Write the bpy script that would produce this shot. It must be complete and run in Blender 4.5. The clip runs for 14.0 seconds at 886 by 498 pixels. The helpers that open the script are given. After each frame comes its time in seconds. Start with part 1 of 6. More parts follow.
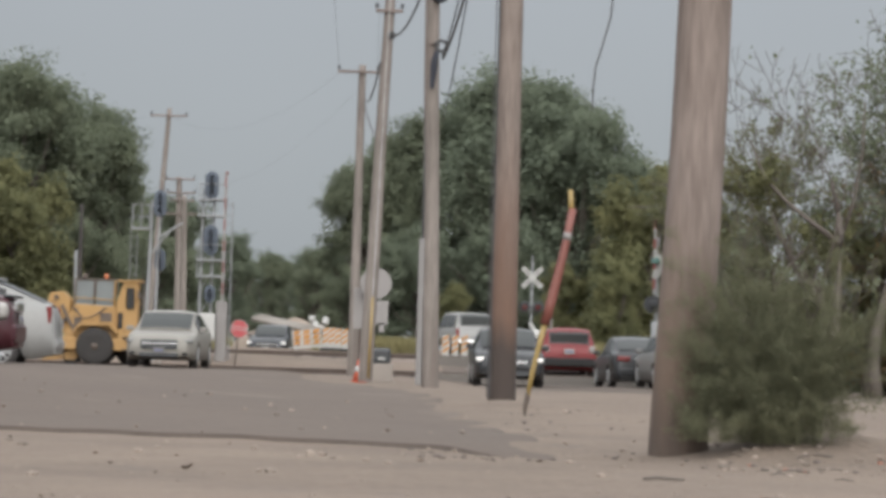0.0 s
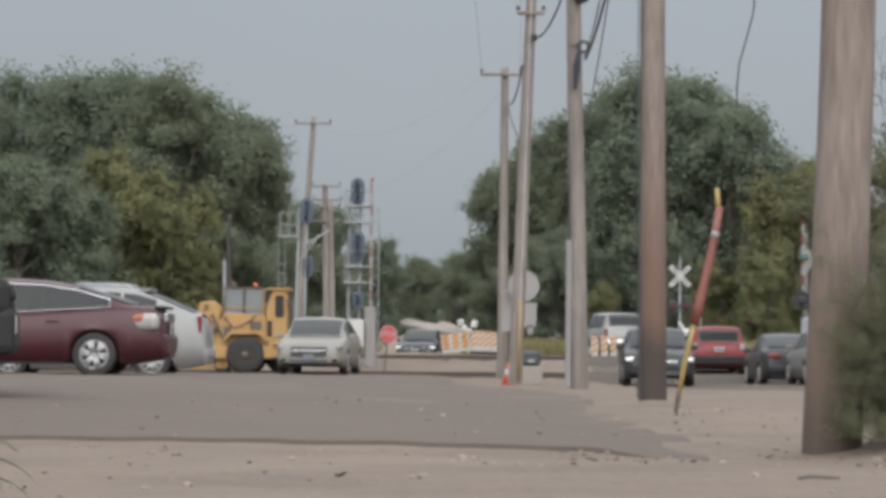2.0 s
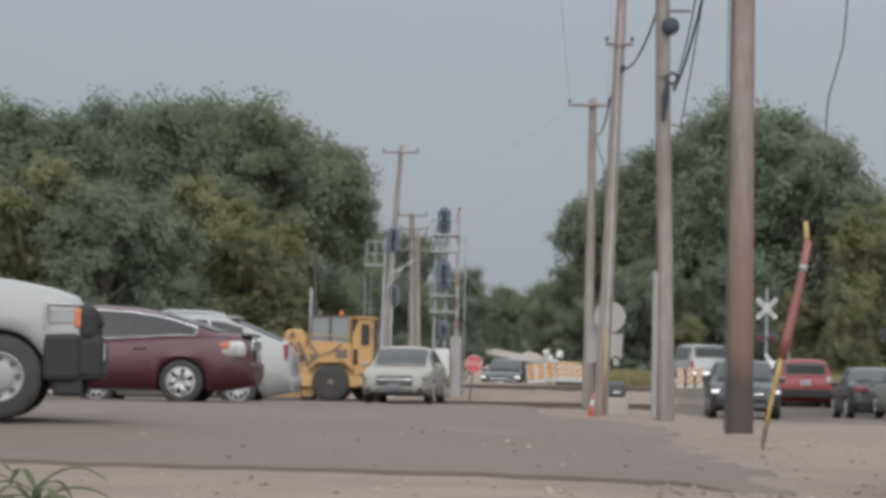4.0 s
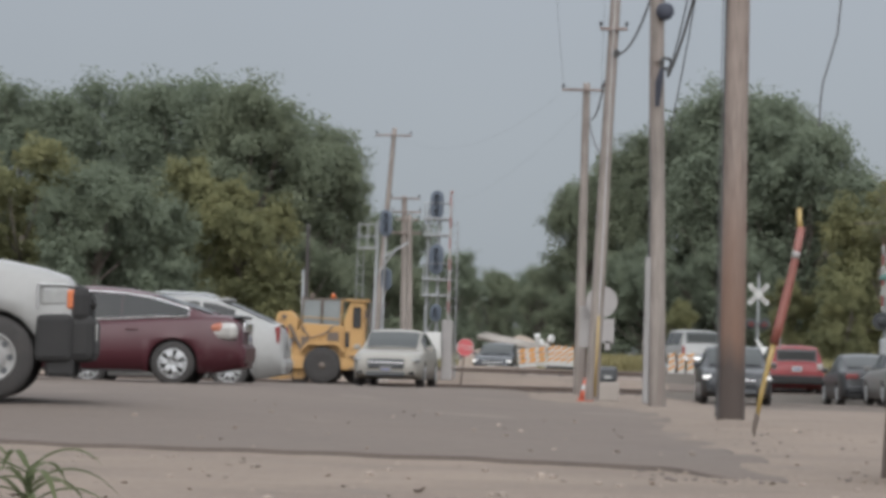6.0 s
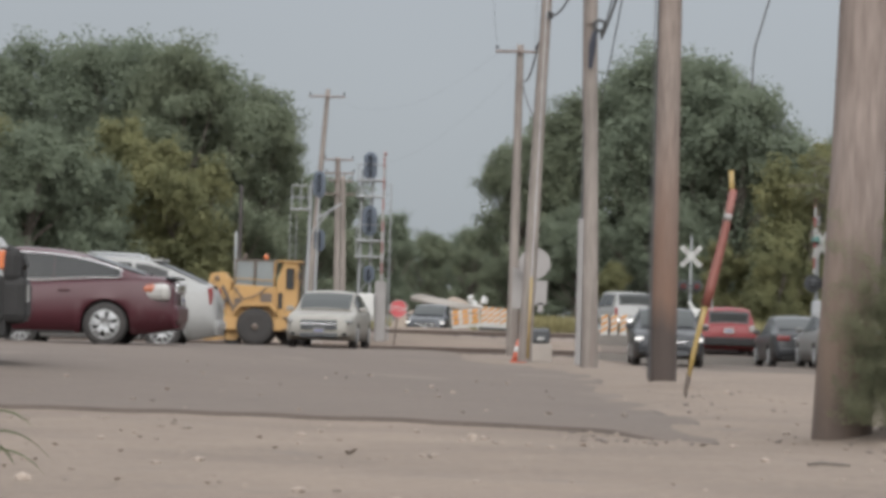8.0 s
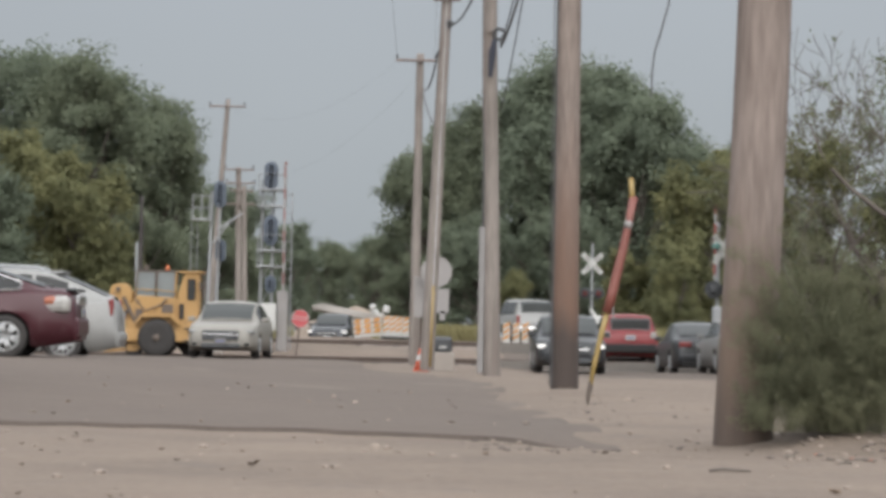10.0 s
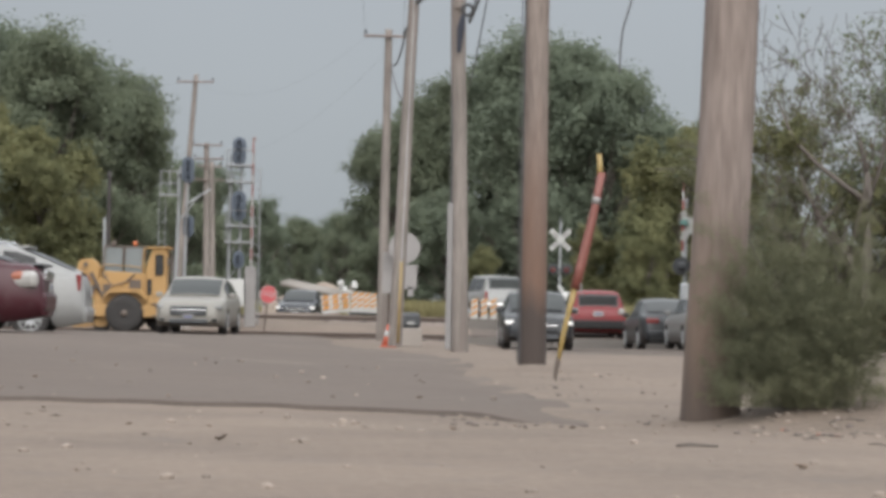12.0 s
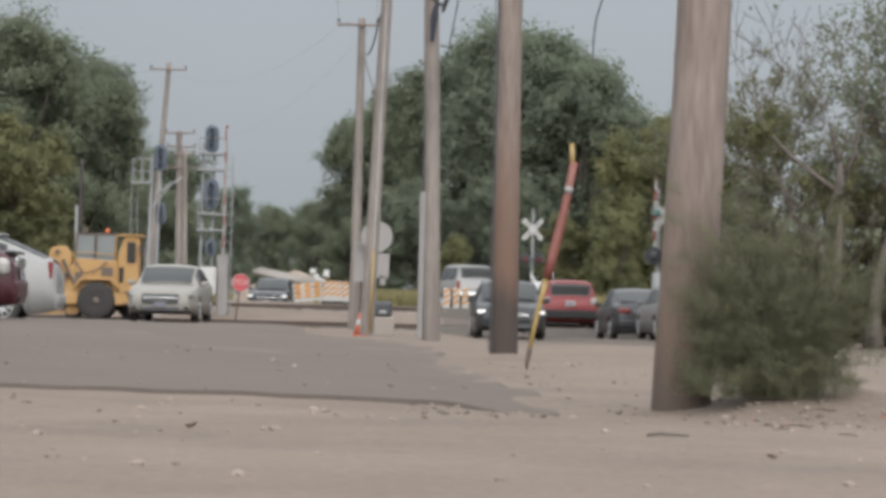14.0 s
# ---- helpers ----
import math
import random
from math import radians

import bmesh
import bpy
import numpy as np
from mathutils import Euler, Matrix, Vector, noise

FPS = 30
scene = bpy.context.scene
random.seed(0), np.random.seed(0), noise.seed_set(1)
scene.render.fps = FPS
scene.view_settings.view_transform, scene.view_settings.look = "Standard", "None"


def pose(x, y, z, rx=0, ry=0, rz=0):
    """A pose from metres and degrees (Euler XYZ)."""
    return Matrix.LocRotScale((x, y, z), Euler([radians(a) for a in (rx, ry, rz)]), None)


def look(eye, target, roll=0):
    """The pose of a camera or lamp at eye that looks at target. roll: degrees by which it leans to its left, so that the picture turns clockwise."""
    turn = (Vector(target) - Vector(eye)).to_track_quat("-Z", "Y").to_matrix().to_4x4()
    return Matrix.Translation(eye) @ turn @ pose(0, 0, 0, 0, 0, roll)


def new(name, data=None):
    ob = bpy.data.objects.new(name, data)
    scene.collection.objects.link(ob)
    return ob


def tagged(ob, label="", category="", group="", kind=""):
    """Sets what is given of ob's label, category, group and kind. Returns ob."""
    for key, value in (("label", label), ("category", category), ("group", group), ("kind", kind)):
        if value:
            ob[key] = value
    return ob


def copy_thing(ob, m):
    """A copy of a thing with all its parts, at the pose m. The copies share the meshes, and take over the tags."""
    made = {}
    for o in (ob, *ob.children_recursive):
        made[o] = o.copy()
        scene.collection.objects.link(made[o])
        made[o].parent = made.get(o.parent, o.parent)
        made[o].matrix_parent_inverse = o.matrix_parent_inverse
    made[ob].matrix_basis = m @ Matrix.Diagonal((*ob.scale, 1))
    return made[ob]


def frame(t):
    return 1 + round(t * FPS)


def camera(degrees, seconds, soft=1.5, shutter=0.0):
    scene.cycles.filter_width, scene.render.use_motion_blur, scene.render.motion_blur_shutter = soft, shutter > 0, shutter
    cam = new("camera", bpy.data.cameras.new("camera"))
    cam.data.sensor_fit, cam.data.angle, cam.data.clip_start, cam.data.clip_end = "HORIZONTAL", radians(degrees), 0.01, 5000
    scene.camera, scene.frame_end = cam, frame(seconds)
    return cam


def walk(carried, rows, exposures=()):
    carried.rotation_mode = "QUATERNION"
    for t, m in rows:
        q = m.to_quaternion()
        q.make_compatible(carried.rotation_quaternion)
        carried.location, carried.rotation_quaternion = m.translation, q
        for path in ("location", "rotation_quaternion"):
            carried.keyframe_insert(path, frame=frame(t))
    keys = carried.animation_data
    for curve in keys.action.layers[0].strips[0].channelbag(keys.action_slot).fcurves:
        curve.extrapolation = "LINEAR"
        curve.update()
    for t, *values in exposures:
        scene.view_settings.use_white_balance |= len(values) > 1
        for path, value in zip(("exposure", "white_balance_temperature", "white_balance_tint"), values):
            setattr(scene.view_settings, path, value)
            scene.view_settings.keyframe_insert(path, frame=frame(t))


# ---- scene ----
cam = camera(17.82, 14.0, soft=4.0)

# seconds, x, z, tilt, lean, turn
PATH = [
    (0.0, 0.0179, 0.5953, 92.044, 1.678, -2.112),
    (0.5, 0.0185, 0.6014, 91.554, 0.961, -1.805),
    (1.0, 0.0194, 0.6029, 91.556, 0.519, -1.106),
    (1.5, 0.0135, 0.6036, 91.484, 0.425, 0.396),
    (2.0, 0.0111, 0.6069, 92.032, 0.418, 0.86),
    (2.5, 0.0026, 0.607, 92.34, 0.498, 1.996),
    (3.0, -0.0019, 0.6141, 92.445, 0.771, 2.348),
    (5.3, -0.0143, 0.6253, 92.687, 1.253, 3.117),
    (5.5, -0.0162, 0.6257, 92.454, 1.245, 3.241),
    (6.0, -0.0156, 0.6269, 92.268, 1.478, 2.441),
    (6.5, -0.0105, 0.6211, 91.467, 1.681, 2.174),
    (7.0, -0.0054, 0.6216, 91.435, 1.8, 1.953),
    (7.2, -0.0036, 0.6224, 91.41, 1.713, 1.694),
    (9.3, -0.012, 0.6363, 91.738, 1.339, 0.611),
    (9.5, -0.011, 0.6359, 91.638, 1.166, 0.356),
    (10.0, -0.0029, 0.6326, 91.744, 1.042, -0.916),
    (10.5, 0.0067, 0.6281, 91.545, 1.083, -1.673),
    (11.0, 0.0064, 0.6277, 91.371, 0.947, -1.516),
    (11.5, -0.0002, 0.626, 91.106, 0.949, -1.644),
    (12.0, -0.0009, 0.626, 91.274, 1.128, -1.57),
    (12.5, -0.0031, 0.6228, 90.974, 1.333, -1.541),
    (13.0, -0.0037, 0.6249, 90.739, 1.376, -1.742),
    (13.5, 0.0014, 0.6232, 90.813, 1.312, -2.087),
    (14.0, 0.0036, 0.6225, 91.067, 1.387, -2.132),
]
walk(cam, [(t, pose(x, 0, z, tilt, 0, turn) @ pose(0, 0, 0, 0, 0, lean)) for t, x, z, tilt, lean, turn in PATH],
     exposures=[(0, -0.05, 6500, 10), (2, -0.07, 6380, 10), (3, -0.1, 6280, 10), (6.2, -0.1, 6280, 10), (7.2, -0.04, 6400, 10), (9.3, 0.02, 6440, 10), (14, 0.02, 6420, 10)])

# ---------------------------------------------------------------- world and sun
SUN_EL, SUN_AZ = radians(24), radians(200)
world = bpy.data.worlds.new("overcast")
scene.world = world
world.use_nodes = True
wn, wl = world.node_tree.nodes, world.node_tree.links
wn.clear()
w_out = wn.new("ShaderNodeOutputWorld")
w_bg = wn.new("ShaderNodeBackground")
w_sky = wn.new("ShaderNodeTexSky")
w_sky.sky_type = "NISHITA"
w_sky.sun_disc = False
w_sky.sun_elevation, w_sky.sun_rotation = SUN_EL, SUN_AZ
w_sky.dust_density, w_sky.air_density = 4.0, 1.0
w_gain = wn.new("ShaderNodeVectorMath")
w_gain.operation = "SCALE"
w_gain.inputs["Scale"].default_value = 0.10
w_co = wn.new("ShaderNodeTexCoord")
w_sep = wn.new("ShaderNodeSeparateXYZ")
w_ramp = wn.new("ShaderNodeValToRGB")
w_ramp.color_ramp.elements[0].position = 0.0
w_ramp.color_ramp.elements[0].color = (0.385, 0.42, 0.445, 1)
w_ramp.color_ramp.elements[1].position = 0.9
w_ramp.color_ramp.elements[1].color = (1.9, 1.93, 1.96, 1)
w_ramp.color_ramp.elements.new(0.33).color = (1.25, 1.28, 1.31, 1)
e = w_ramp.color_ramp.elements.new(0.13)
e.color = (0.44, 0.47, 0.505, 1)
w_cloud = wn.new("ShaderNodeTexNoise")
w_cloud.inputs["Scale"].default_value = 5.0
w_cloud.inputs["Detail"].default_value = 4.0
w_mul = wn.new("ShaderNodeMapRange")
w_mul.inputs["To Min"].default_value, w_mul.inputs["To Max"].default_value = 0.93, 1.07
w_shade = wn.new("ShaderNodeVectorMath")
w_shade.operation = "SCALE"
w_mix = wn.new("ShaderNodeMix")
w_mix.data_type = "RGBA"
w_mix.inputs["Factor"].default_value = 0.9
wl.new(w_sky.outputs["Color"], w_gain.inputs[0])
wl.new(w_co.outputs["Generated"], w_sep.inputs[0])
wl.new(w_sep.outputs["Z"], w_ramp.inputs["Fac"])
wl.new(w_co.outputs["Generated"], w_cloud.inputs["Vector"])
wl.new(w_cloud.outputs["Fac"], w_mul.inputs["Value"])
wl.new(w_ramp.outputs["Color"], w_shade.inputs[0])
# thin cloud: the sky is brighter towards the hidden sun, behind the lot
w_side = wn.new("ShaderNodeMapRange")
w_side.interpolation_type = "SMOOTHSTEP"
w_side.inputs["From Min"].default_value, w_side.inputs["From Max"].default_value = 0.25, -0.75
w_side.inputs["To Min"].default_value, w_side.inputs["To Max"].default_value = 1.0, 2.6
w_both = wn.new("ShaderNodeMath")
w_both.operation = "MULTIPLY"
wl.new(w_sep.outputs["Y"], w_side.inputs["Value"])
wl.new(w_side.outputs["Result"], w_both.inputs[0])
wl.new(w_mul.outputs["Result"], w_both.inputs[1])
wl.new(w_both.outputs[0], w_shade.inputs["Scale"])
wl.new(w_gain.outputs["Vector"], w_mix.inputs[6])
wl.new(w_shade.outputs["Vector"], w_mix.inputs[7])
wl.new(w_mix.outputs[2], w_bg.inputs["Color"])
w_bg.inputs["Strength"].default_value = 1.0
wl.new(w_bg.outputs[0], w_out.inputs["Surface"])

sun_data = bpy.data.lights.new("sun", "SUN")
sun_data.energy, sun_data.angle, sun_data.color = 1.65, radians(50), (1.0, 0.95, 0.88)
sun = new("sun", sun_data)
sun.matrix_world = look((25, -75, 48), (0, 30, 0))

# ---------------------------------------------------------------- materials
def mat(name, base, second=None, scale=4.0, rough=0.8, metal=0.0, bump=0.0, fine=60.0, amount=0.5, stretch=(1, 1, 1), spots=None, per_object=0.0, coat=0.0, spec=0.5, foot=()):
    """Two colours mixed by coarse and fine noise in object space, with fine relief."""
    m = bpy.data.materials.new(name)
    m.use_nodes = True
    n, l = m.node_tree.nodes, m.node_tree.links
    b = n["Principled BSDF"]
    b.inputs["Roughness"].default_value = rough
    b.inputs["Metallic"].default_value = metal
    b.inputs["Specular IOR Level"].default_value = spec
    b.inputs["Coat Weight"].default_value = coat
    second = second or tuple(c * 0.7 for c in base)
    co = n.new("ShaderNodeTexCoord")
    mp = n.new("ShaderNodeMapping")
    mp.inputs["Scale"].default_value = stretch
    l.new(co.outputs["Object"], mp.inputs["Vector"])
    big = n.new("ShaderNodeTexNoise")
    big.inputs["Scale"].default_value = scale
    big.inputs["Detail"].default_value = 5
    small = n.new("ShaderNodeTexNoise")
    small.inputs["Scale"].default_value = fine
    small.inputs["Detail"].default_value = 3
    for t in (big, small):
        l.new(mp.outputs[0], t.inputs["Vector"])
    add = n.new("ShaderNodeMath")
    add.operation = "MULTIPLY_ADD"
    add.inputs[1].default_value = 0.45
    l.new(small.outputs["Fac"], add.inputs[0])
    half = n.new("ShaderNodeMath")
    half.operation = "MULTIPLY"
    half.inputs[1].default_value = 0.55
    l.new(big.outputs["Fac"], half.inputs[0])
    l.new(half.outputs[0], add.inputs[2])
    rg = n.new("ShaderNodeMapRange")
    rg.inputs["From Min"].default_value, rg.inputs["From Max"].default_value = 0.5 - 0.5 * (1 - amount) - 0.08, 0.5 + 0.5 * (1 - amount) + 0.08
    l.new(add.outputs[0], rg.inputs["Value"])
    mix = n.new("ShaderNodeMix")
    mix.data_type = "RGBA"
    mix.inputs[6].default_value, mix.inputs[7].default_value = (*base, 1), (*second, 1)
    l.new(rg.outputs[0], mix.inputs["Factor"])
    last = mix.outputs[2]
    if spots:
        colour, size, low = spots
        st = n.new("ShaderNodeTexNoise")
        st.inputs["Scale"].default_value = size
        st.inputs["Detail"].default_value = 6
        l.new(mp.outputs[0], st.inputs["Vector"])
        sr = n.new("ShaderNodeMapRange")
        sr.inputs["From Min"].default_value, sr.inputs["From Max"].default_value = low, low + 0.12
        l.new(st.outputs["Fac"], sr.inputs["Value"])
        sm = n.new("ShaderNodeMix")
        sm.data_type = "RGBA"
        sm.inputs[7].default_value = (*colour, 1)
        l.new(last, sm.inputs[6])
        l.new(sr.outputs[0], sm.inputs["Factor"])
        last = sm.outputs[2]
    for colour, z0, z1 in foot:
        # soaked or stained wood near the ground, its upper edge ragged
        hz = n.new("ShaderNodeSeparateXYZ")
        l.new(co.outputs["Object"], hz.inputs[0])
        ragged = n.new("ShaderNodeMath")
        ragged.operation = "MULTIPLY_ADD"
        ragged.inputs[1].default_value = (z1 - z0) * 1.6
        l.new(big.outputs["Fac"], ragged.inputs[0])
        l.new(hz.outputs["Z"], ragged.inputs[2])
        fr = n.new("ShaderNodeMapRange")
        fr.inputs["From Min"].default_value, fr.inputs["From Max"].default_value = z1 + 0.8 * (z1 - z0), z0 + 0.8 * (z1 - z0)
        fr.inputs["To Max"].default_value = 0.9
        l.new(ragged.outputs[0], fr.inputs["Value"])
        fm = n.new("ShaderNodeMix")
        fm.data_type = "RGBA"
        fm.inputs[7].default_value = (*colour, 1)
        l.new(last, fm.inputs[6])
        l.new(fr.outputs[0], fm.inputs["Factor"])
        last = fm.outputs[2]
    if per_object:
        info = n.new("ShaderNodeObjectInfo")
        hs = n.new("ShaderNodeHueSaturation")
        pr = n.new("ShaderNodeMapRange")
        pr.inputs["To Min"].default_value, pr.inputs["To Max"].default_value = 1 - per_object, 1 + per_object
        l.new(info.outputs["Random"], pr.inputs["Value"])
        l.new(pr.outputs[0], hs.inputs["Value"])
        l.new(last, hs.inputs["Color"])
        last = hs.outputs[0]
    l.new(last, b.inputs["Base Color"])
    if bump:
        bp = n.new("ShaderNodeBump")
        bp.inputs["Strength"].default_value = bump
        bp.inputs["Distance"].default_value = 0.02
        l.new(small.outputs["Fac"], bp.inputs["Height"])
        l.new(bp.outputs[0], b.inputs["Normal"])
    return m


def leaf_mat(name, dark, light, dead=None):
    """Leaves that differ from card to card, a little light shining through them."""
    m = bpy.data.materials.new(name)
    m.use_nodes = True
    n, l = m.node_tree.nodes, m.node_tree.links
    b = n["Principled BSDF"]
    b.inputs["Roughness"].default_value = 0.8
    b.inputs["Specular IOR Level"].default_value = 0.12
    geo = n.new("ShaderNodeNewGeometry")
    co = n.new("ShaderNodeTexCoord")
    big = n.new("ShaderNodeTexNoise")
    big.inputs["Scale"].default_value = 0.45
    big.inputs["Detail"].default_value = 3
    l.new(co.outputs["Object"], big.inputs["Vector"])
    av = n.new("ShaderNodeMath")
    av.operation = "MULTIPLY_ADD"
    av.inputs[1].default_value = 0.3
    l.new(geo.outputs["Random Per Island"], av.inputs[0])
    sc = n.new("ShaderNodeMapRange")
    sc.inputs["From Min"].default_value, sc.inputs["From Max"].default_value = 0.35, 0.65
    sc.inputs["To Max"].default_value = 0.7
    l.new(big.outputs["Fac"], sc.inputs["Value"])
    l.new(sc.outputs[0], av.inputs[2])
    ramp = n.new("ShaderNodeValToRGB")
    ramp.color_ramp.elements[0].color = (*dark, 1)
    ramp.color_ramp.elements[1].color = (*light, 1)
    if dead:
        x = ramp.color_ramp.elements.new(0.93)
        x.color = (*light, 1)
        ramp.color_ramp.elements[2].color = (*dead, 1)
    l.new(av.outputs[0], ramp.inputs["Fac"])
    l.new(ramp.outputs[0], b.inputs["Base Color"])
    tr = n.new("ShaderNodeBsdfTranslucent")
    l.new(ramp.outputs[0], tr.inputs["Color"])
    mx = n.new("ShaderNodeMixShader")
    mx.inputs[0].default_value = 0.5
    l.new(b.outputs[0], mx.inputs[1])
    l.new(tr.outputs[0], mx.inputs[2])
    l.new(mx.outputs[0], n["Material Output"].inputs["Surface"])
    return m


def glow(name, colour, strength):
    m = bpy.data.materials.new(name)
    m.use_nodes = True
    b = m.node_tree.nodes["Principled BSDF"]
    b.inputs["Base Color"].default_value = (*[0.3 * c for c in colour], 1)
    b.inputs["Emission Color"].default_value = (*colour, 1)
    b.inputs["Emission Strength"].default_value = strength
    return m


GRAVEL = mat("crushed_limestone", (0.150, 0.113, 0.086), (0.0775, 0.057, 0.0430), scale=0.5, fine=16, bump=1.0, amount=0.78, rough=0.95, spots=((0.0876, 0.06935, 0.0584), 1.3, 0.62))
ASPHALT = mat("dusty_asphalt", (0.084, 0.062, 0.048), (0.057, 0.0415, 0.033), scale=0.3, fine=14, bump=0.6, amount=0.72, rough=0.95, stretch=(1, 0.4, 1), spots=((0.108, 0.08496, 0.06912), 0.5, 0.6))
WOOD_GREY = mat("weathered_pole_wood", (0.178, 0.143, 0.128), (0.070, 0.052, 0.045), scale=4, fine=22, bump=0.7, amount=0.72, stretch=(1, 1, 0.11), rough=0.9, spots=((0.086, 0.0645, 0.0559), 4, 0.60))
# broken road edge, the shadow line under its lip put into the colour
EDGE_SHADE = mat("shaded_broken_edge", (0.045, 0.035, 0.029), (0.070, 0.053, 0.043), scale=5, fine=30, bump=0.8, amount=0.6, rough=0.95)
WOOD_NEAR = mat("mottled_pole_wood", (0.172, 0.138, 0.122), (0.085, 0.064, 0.054), scale=5, fine=24, bump=0.7, amount=0.88, stretch=(1, 1, 0.14), rough=0.9, spots=((0.088, 0.066, 0.054), 3.2, 0.53), foot=[((0.105, 0.072, 0.052), 0.5, 1.6), ((0.055, 0.040, 0.032), 0.05, 0.6)])
# farther poles: haze put into the wood as a paler, greyer colour
WOOD_PALE = mat("hazed_pole_wood", (0.182, 0.158, 0.141), (0.094, 0.079, 0.070), scale=4, fine=22, bump=0.6, amount=0.85, stretch=(1, 1, 0.11), rough=0.9, spots=((0.118, 0.095, 0.084), 3, 0.55))
WOOD_RED = mat("creosoted_pole_wood", (0.178, 0.144, 0.126), (0.080, 0.060, 0.050), scale=5, fine=26, bump=0.7, amount=0.88, stretch=(1, 1, 0.12), rough=0.85, spots=((0.138, 0.078, 0.052), 2.5, 0.52), foot=[((0.094, 0.053, 0.036), 1.2, 3.4), ((0.028, 0.021, 0.018), 0.6, 1.0)])
WOOD_TAR = mat("tarred_pole_foot", (0.0385, 0.0315, 0.0294), (0.021, 0.0175, 0.0175), scale=4, fine=30, bump=0.5, stretch=(1, 1, 0.1))
BARK = mat("bark", (0.098, 0.081, 0.068), (0.058, 0.047, 0.040), scale=2, fine=14, bump=0.8, stretch=(1, 1, 0.25))
# tree leaves: base colours raised above real leaf tones in place of haze
LEAF_DARK = leaf_mat("summer_leaves", (0.114, 0.134, 0.099), (0.158, 0.182, 0.129))
LEAF_MID = leaf_mat("grey_green_leaves", (0.116, 0.134, 0.094), (0.166, 0.184, 0.124))
LEAF_YELLOW = leaf_mat("yellowing_leaves", (0.124, 0.130, 0.070), (0.176, 0.172, 0.086), (0.20, 0.17, 0.08))
LEAF_OLIVE = leaf_mat("olive_leaves", (0.118, 0.122, 0.076), (0.168, 0.166, 0.100), (0.18, 0.16, 0.10))
LEAF_BUSH = leaf_mat("feathery_weed", (0.114, 0.121, 0.080), (0.178, 0.174, 0.108), (0.20, 0.17, 0.11))
STEEL = mat("galvanised_steel", (0.345, 0.3525, 0.36), (0.255, 0.2625, 0.27), scale=3, fine=40, rough=0.5, metal=0.6, bump=0.05)
RUST = mat("rusty_rail", (0.055, 0.042, 0.036), (0.09, 0.066, 0.054), scale=3, fine=40, rough=0.8, metal=0.3, bump=0.4)
BLACK = mat("black_paint", (0.016, 0.0176, 0.0208), (0.028, 0.0296, 0.032), scale=3, fine=40, rough=0.5)
RUBBER = mat("tyre_rubber", (0.021, 0.02025, 0.02025), (0.04125, 0.0375, 0.03525), scale=6, fine=60, rough=0.85, bump=0.2, spec=0.2)
WHITE = mat("white_paint", (0.375, 0.375, 0.36), (0.3, 0.2925, 0.2812), scale=3, fine=30, rough=0.5)
SPLICE = mat("blue_black_splice_case", (0.010, 0.013, 0.024), (0.018, 0.020, 0.030), scale=3, fine=30, rough=0.75)
CABLE = mat("cable_sheath", (0.03, 0.03, 0.033), (0.05, 0.05, 0.05), scale=3, fine=30, rough=0.6)
CONCRETE = mat("concrete", (0.225, 0.1988, 0.1725), (0.165, 0.1425, 0.1275), scale=3, fine=40, bump=0.4, rough=0.9)
BALLAST = mat("track_ballast", (0.176, 0.14, 0.12), (0.088, 0.068, 0.0576), scale=1.2, fine=9, bump=0.9, rough=0.95)

# ---------------------------------------------------------------- building tools
def finish(name, bm, material, smooth=True):
    me = bpy.data.meshes.new(name)
    bm.normal_update()
    bm.to_mesh(me)
    bm.free()
    for p in me.polygons:
        p.use_smooth = smooth
    for m in (material if isinstance(material, (list, tuple)) else [material]):
        me.materials.append(m)
    return me


def part(name, bm, material, parent, label="", m=None, smooth=False):
    """Links a bmesh as one mesh object under a thing or a part."""
    ob = new(name, finish(name, bm, material, smooth))
    ob.parent = parent
    if m is not None:
        ob.matrix_basis = m
    return tagged(ob, label)


def thing(name, m, label, category, group=""):
    ob = new(name)
    ob.empty_display_size = 0.3
    ob.matrix_basis = m
    return tagged(ob, label, category, group)


def box(bm, sx, sy, sz, x=0, y=0, z=0, bevel=0.0, turn=None):
    """A box of that size, its middle at x, y, z, with bevelled edges."""
    v = bmesh.ops.create_cube(bm, size=1)["verts"]
    bmesh.ops.scale(bm, vec=(sx, sy, sz), verts=v)
    if turn is not None:
        bmesh.ops.rotate(bm, cent=(0, 0, 0), matrix=turn, verts=v)
    bmesh.ops.translate(bm, vec=(x, y, z), verts=v)
    if bevel:
        bmesh.ops.bevel(bm, geom=list({e for q in v for e in q.link_edges}), offset=bevel, segments=2, affect="EDGES", profile=0.5)
    return bm


def boxed(*args, **kw):
    return box(bmesh.new(), *args, **kw)


def rod(bm, a, b, r0, r1=None, seg=8):
    """A round bar from a to b, tapering from r0 to r1."""
    a, b = Vector(a), Vector(b)
    r1 = r0 if r1 is None else r1
    q = (b - a).to_track_quat("Z", "Y").to_matrix()
    rings = []
    for p, r in ((a, r0), (b, r1)):
        rings.append([bm.verts.new(p + q @ Vector((r * math.cos(2 * math.pi * i / seg), r * math.sin(2 * math.pi * i / seg), 0))) for i in range(seg)])
    for i in range(seg):
        f = bm.faces.new((rings[0][i], rings[0][(i + 1) % seg], rings[1][(i + 1) % seg], rings[1][i]))
        f.smooth = True
    bm.faces.new(rings[0][::-1])
    bm.faces.new(rings[1])
    return bm


def rodded(*args, **kw):
    return rod(bmesh.new(), *args, **kw)


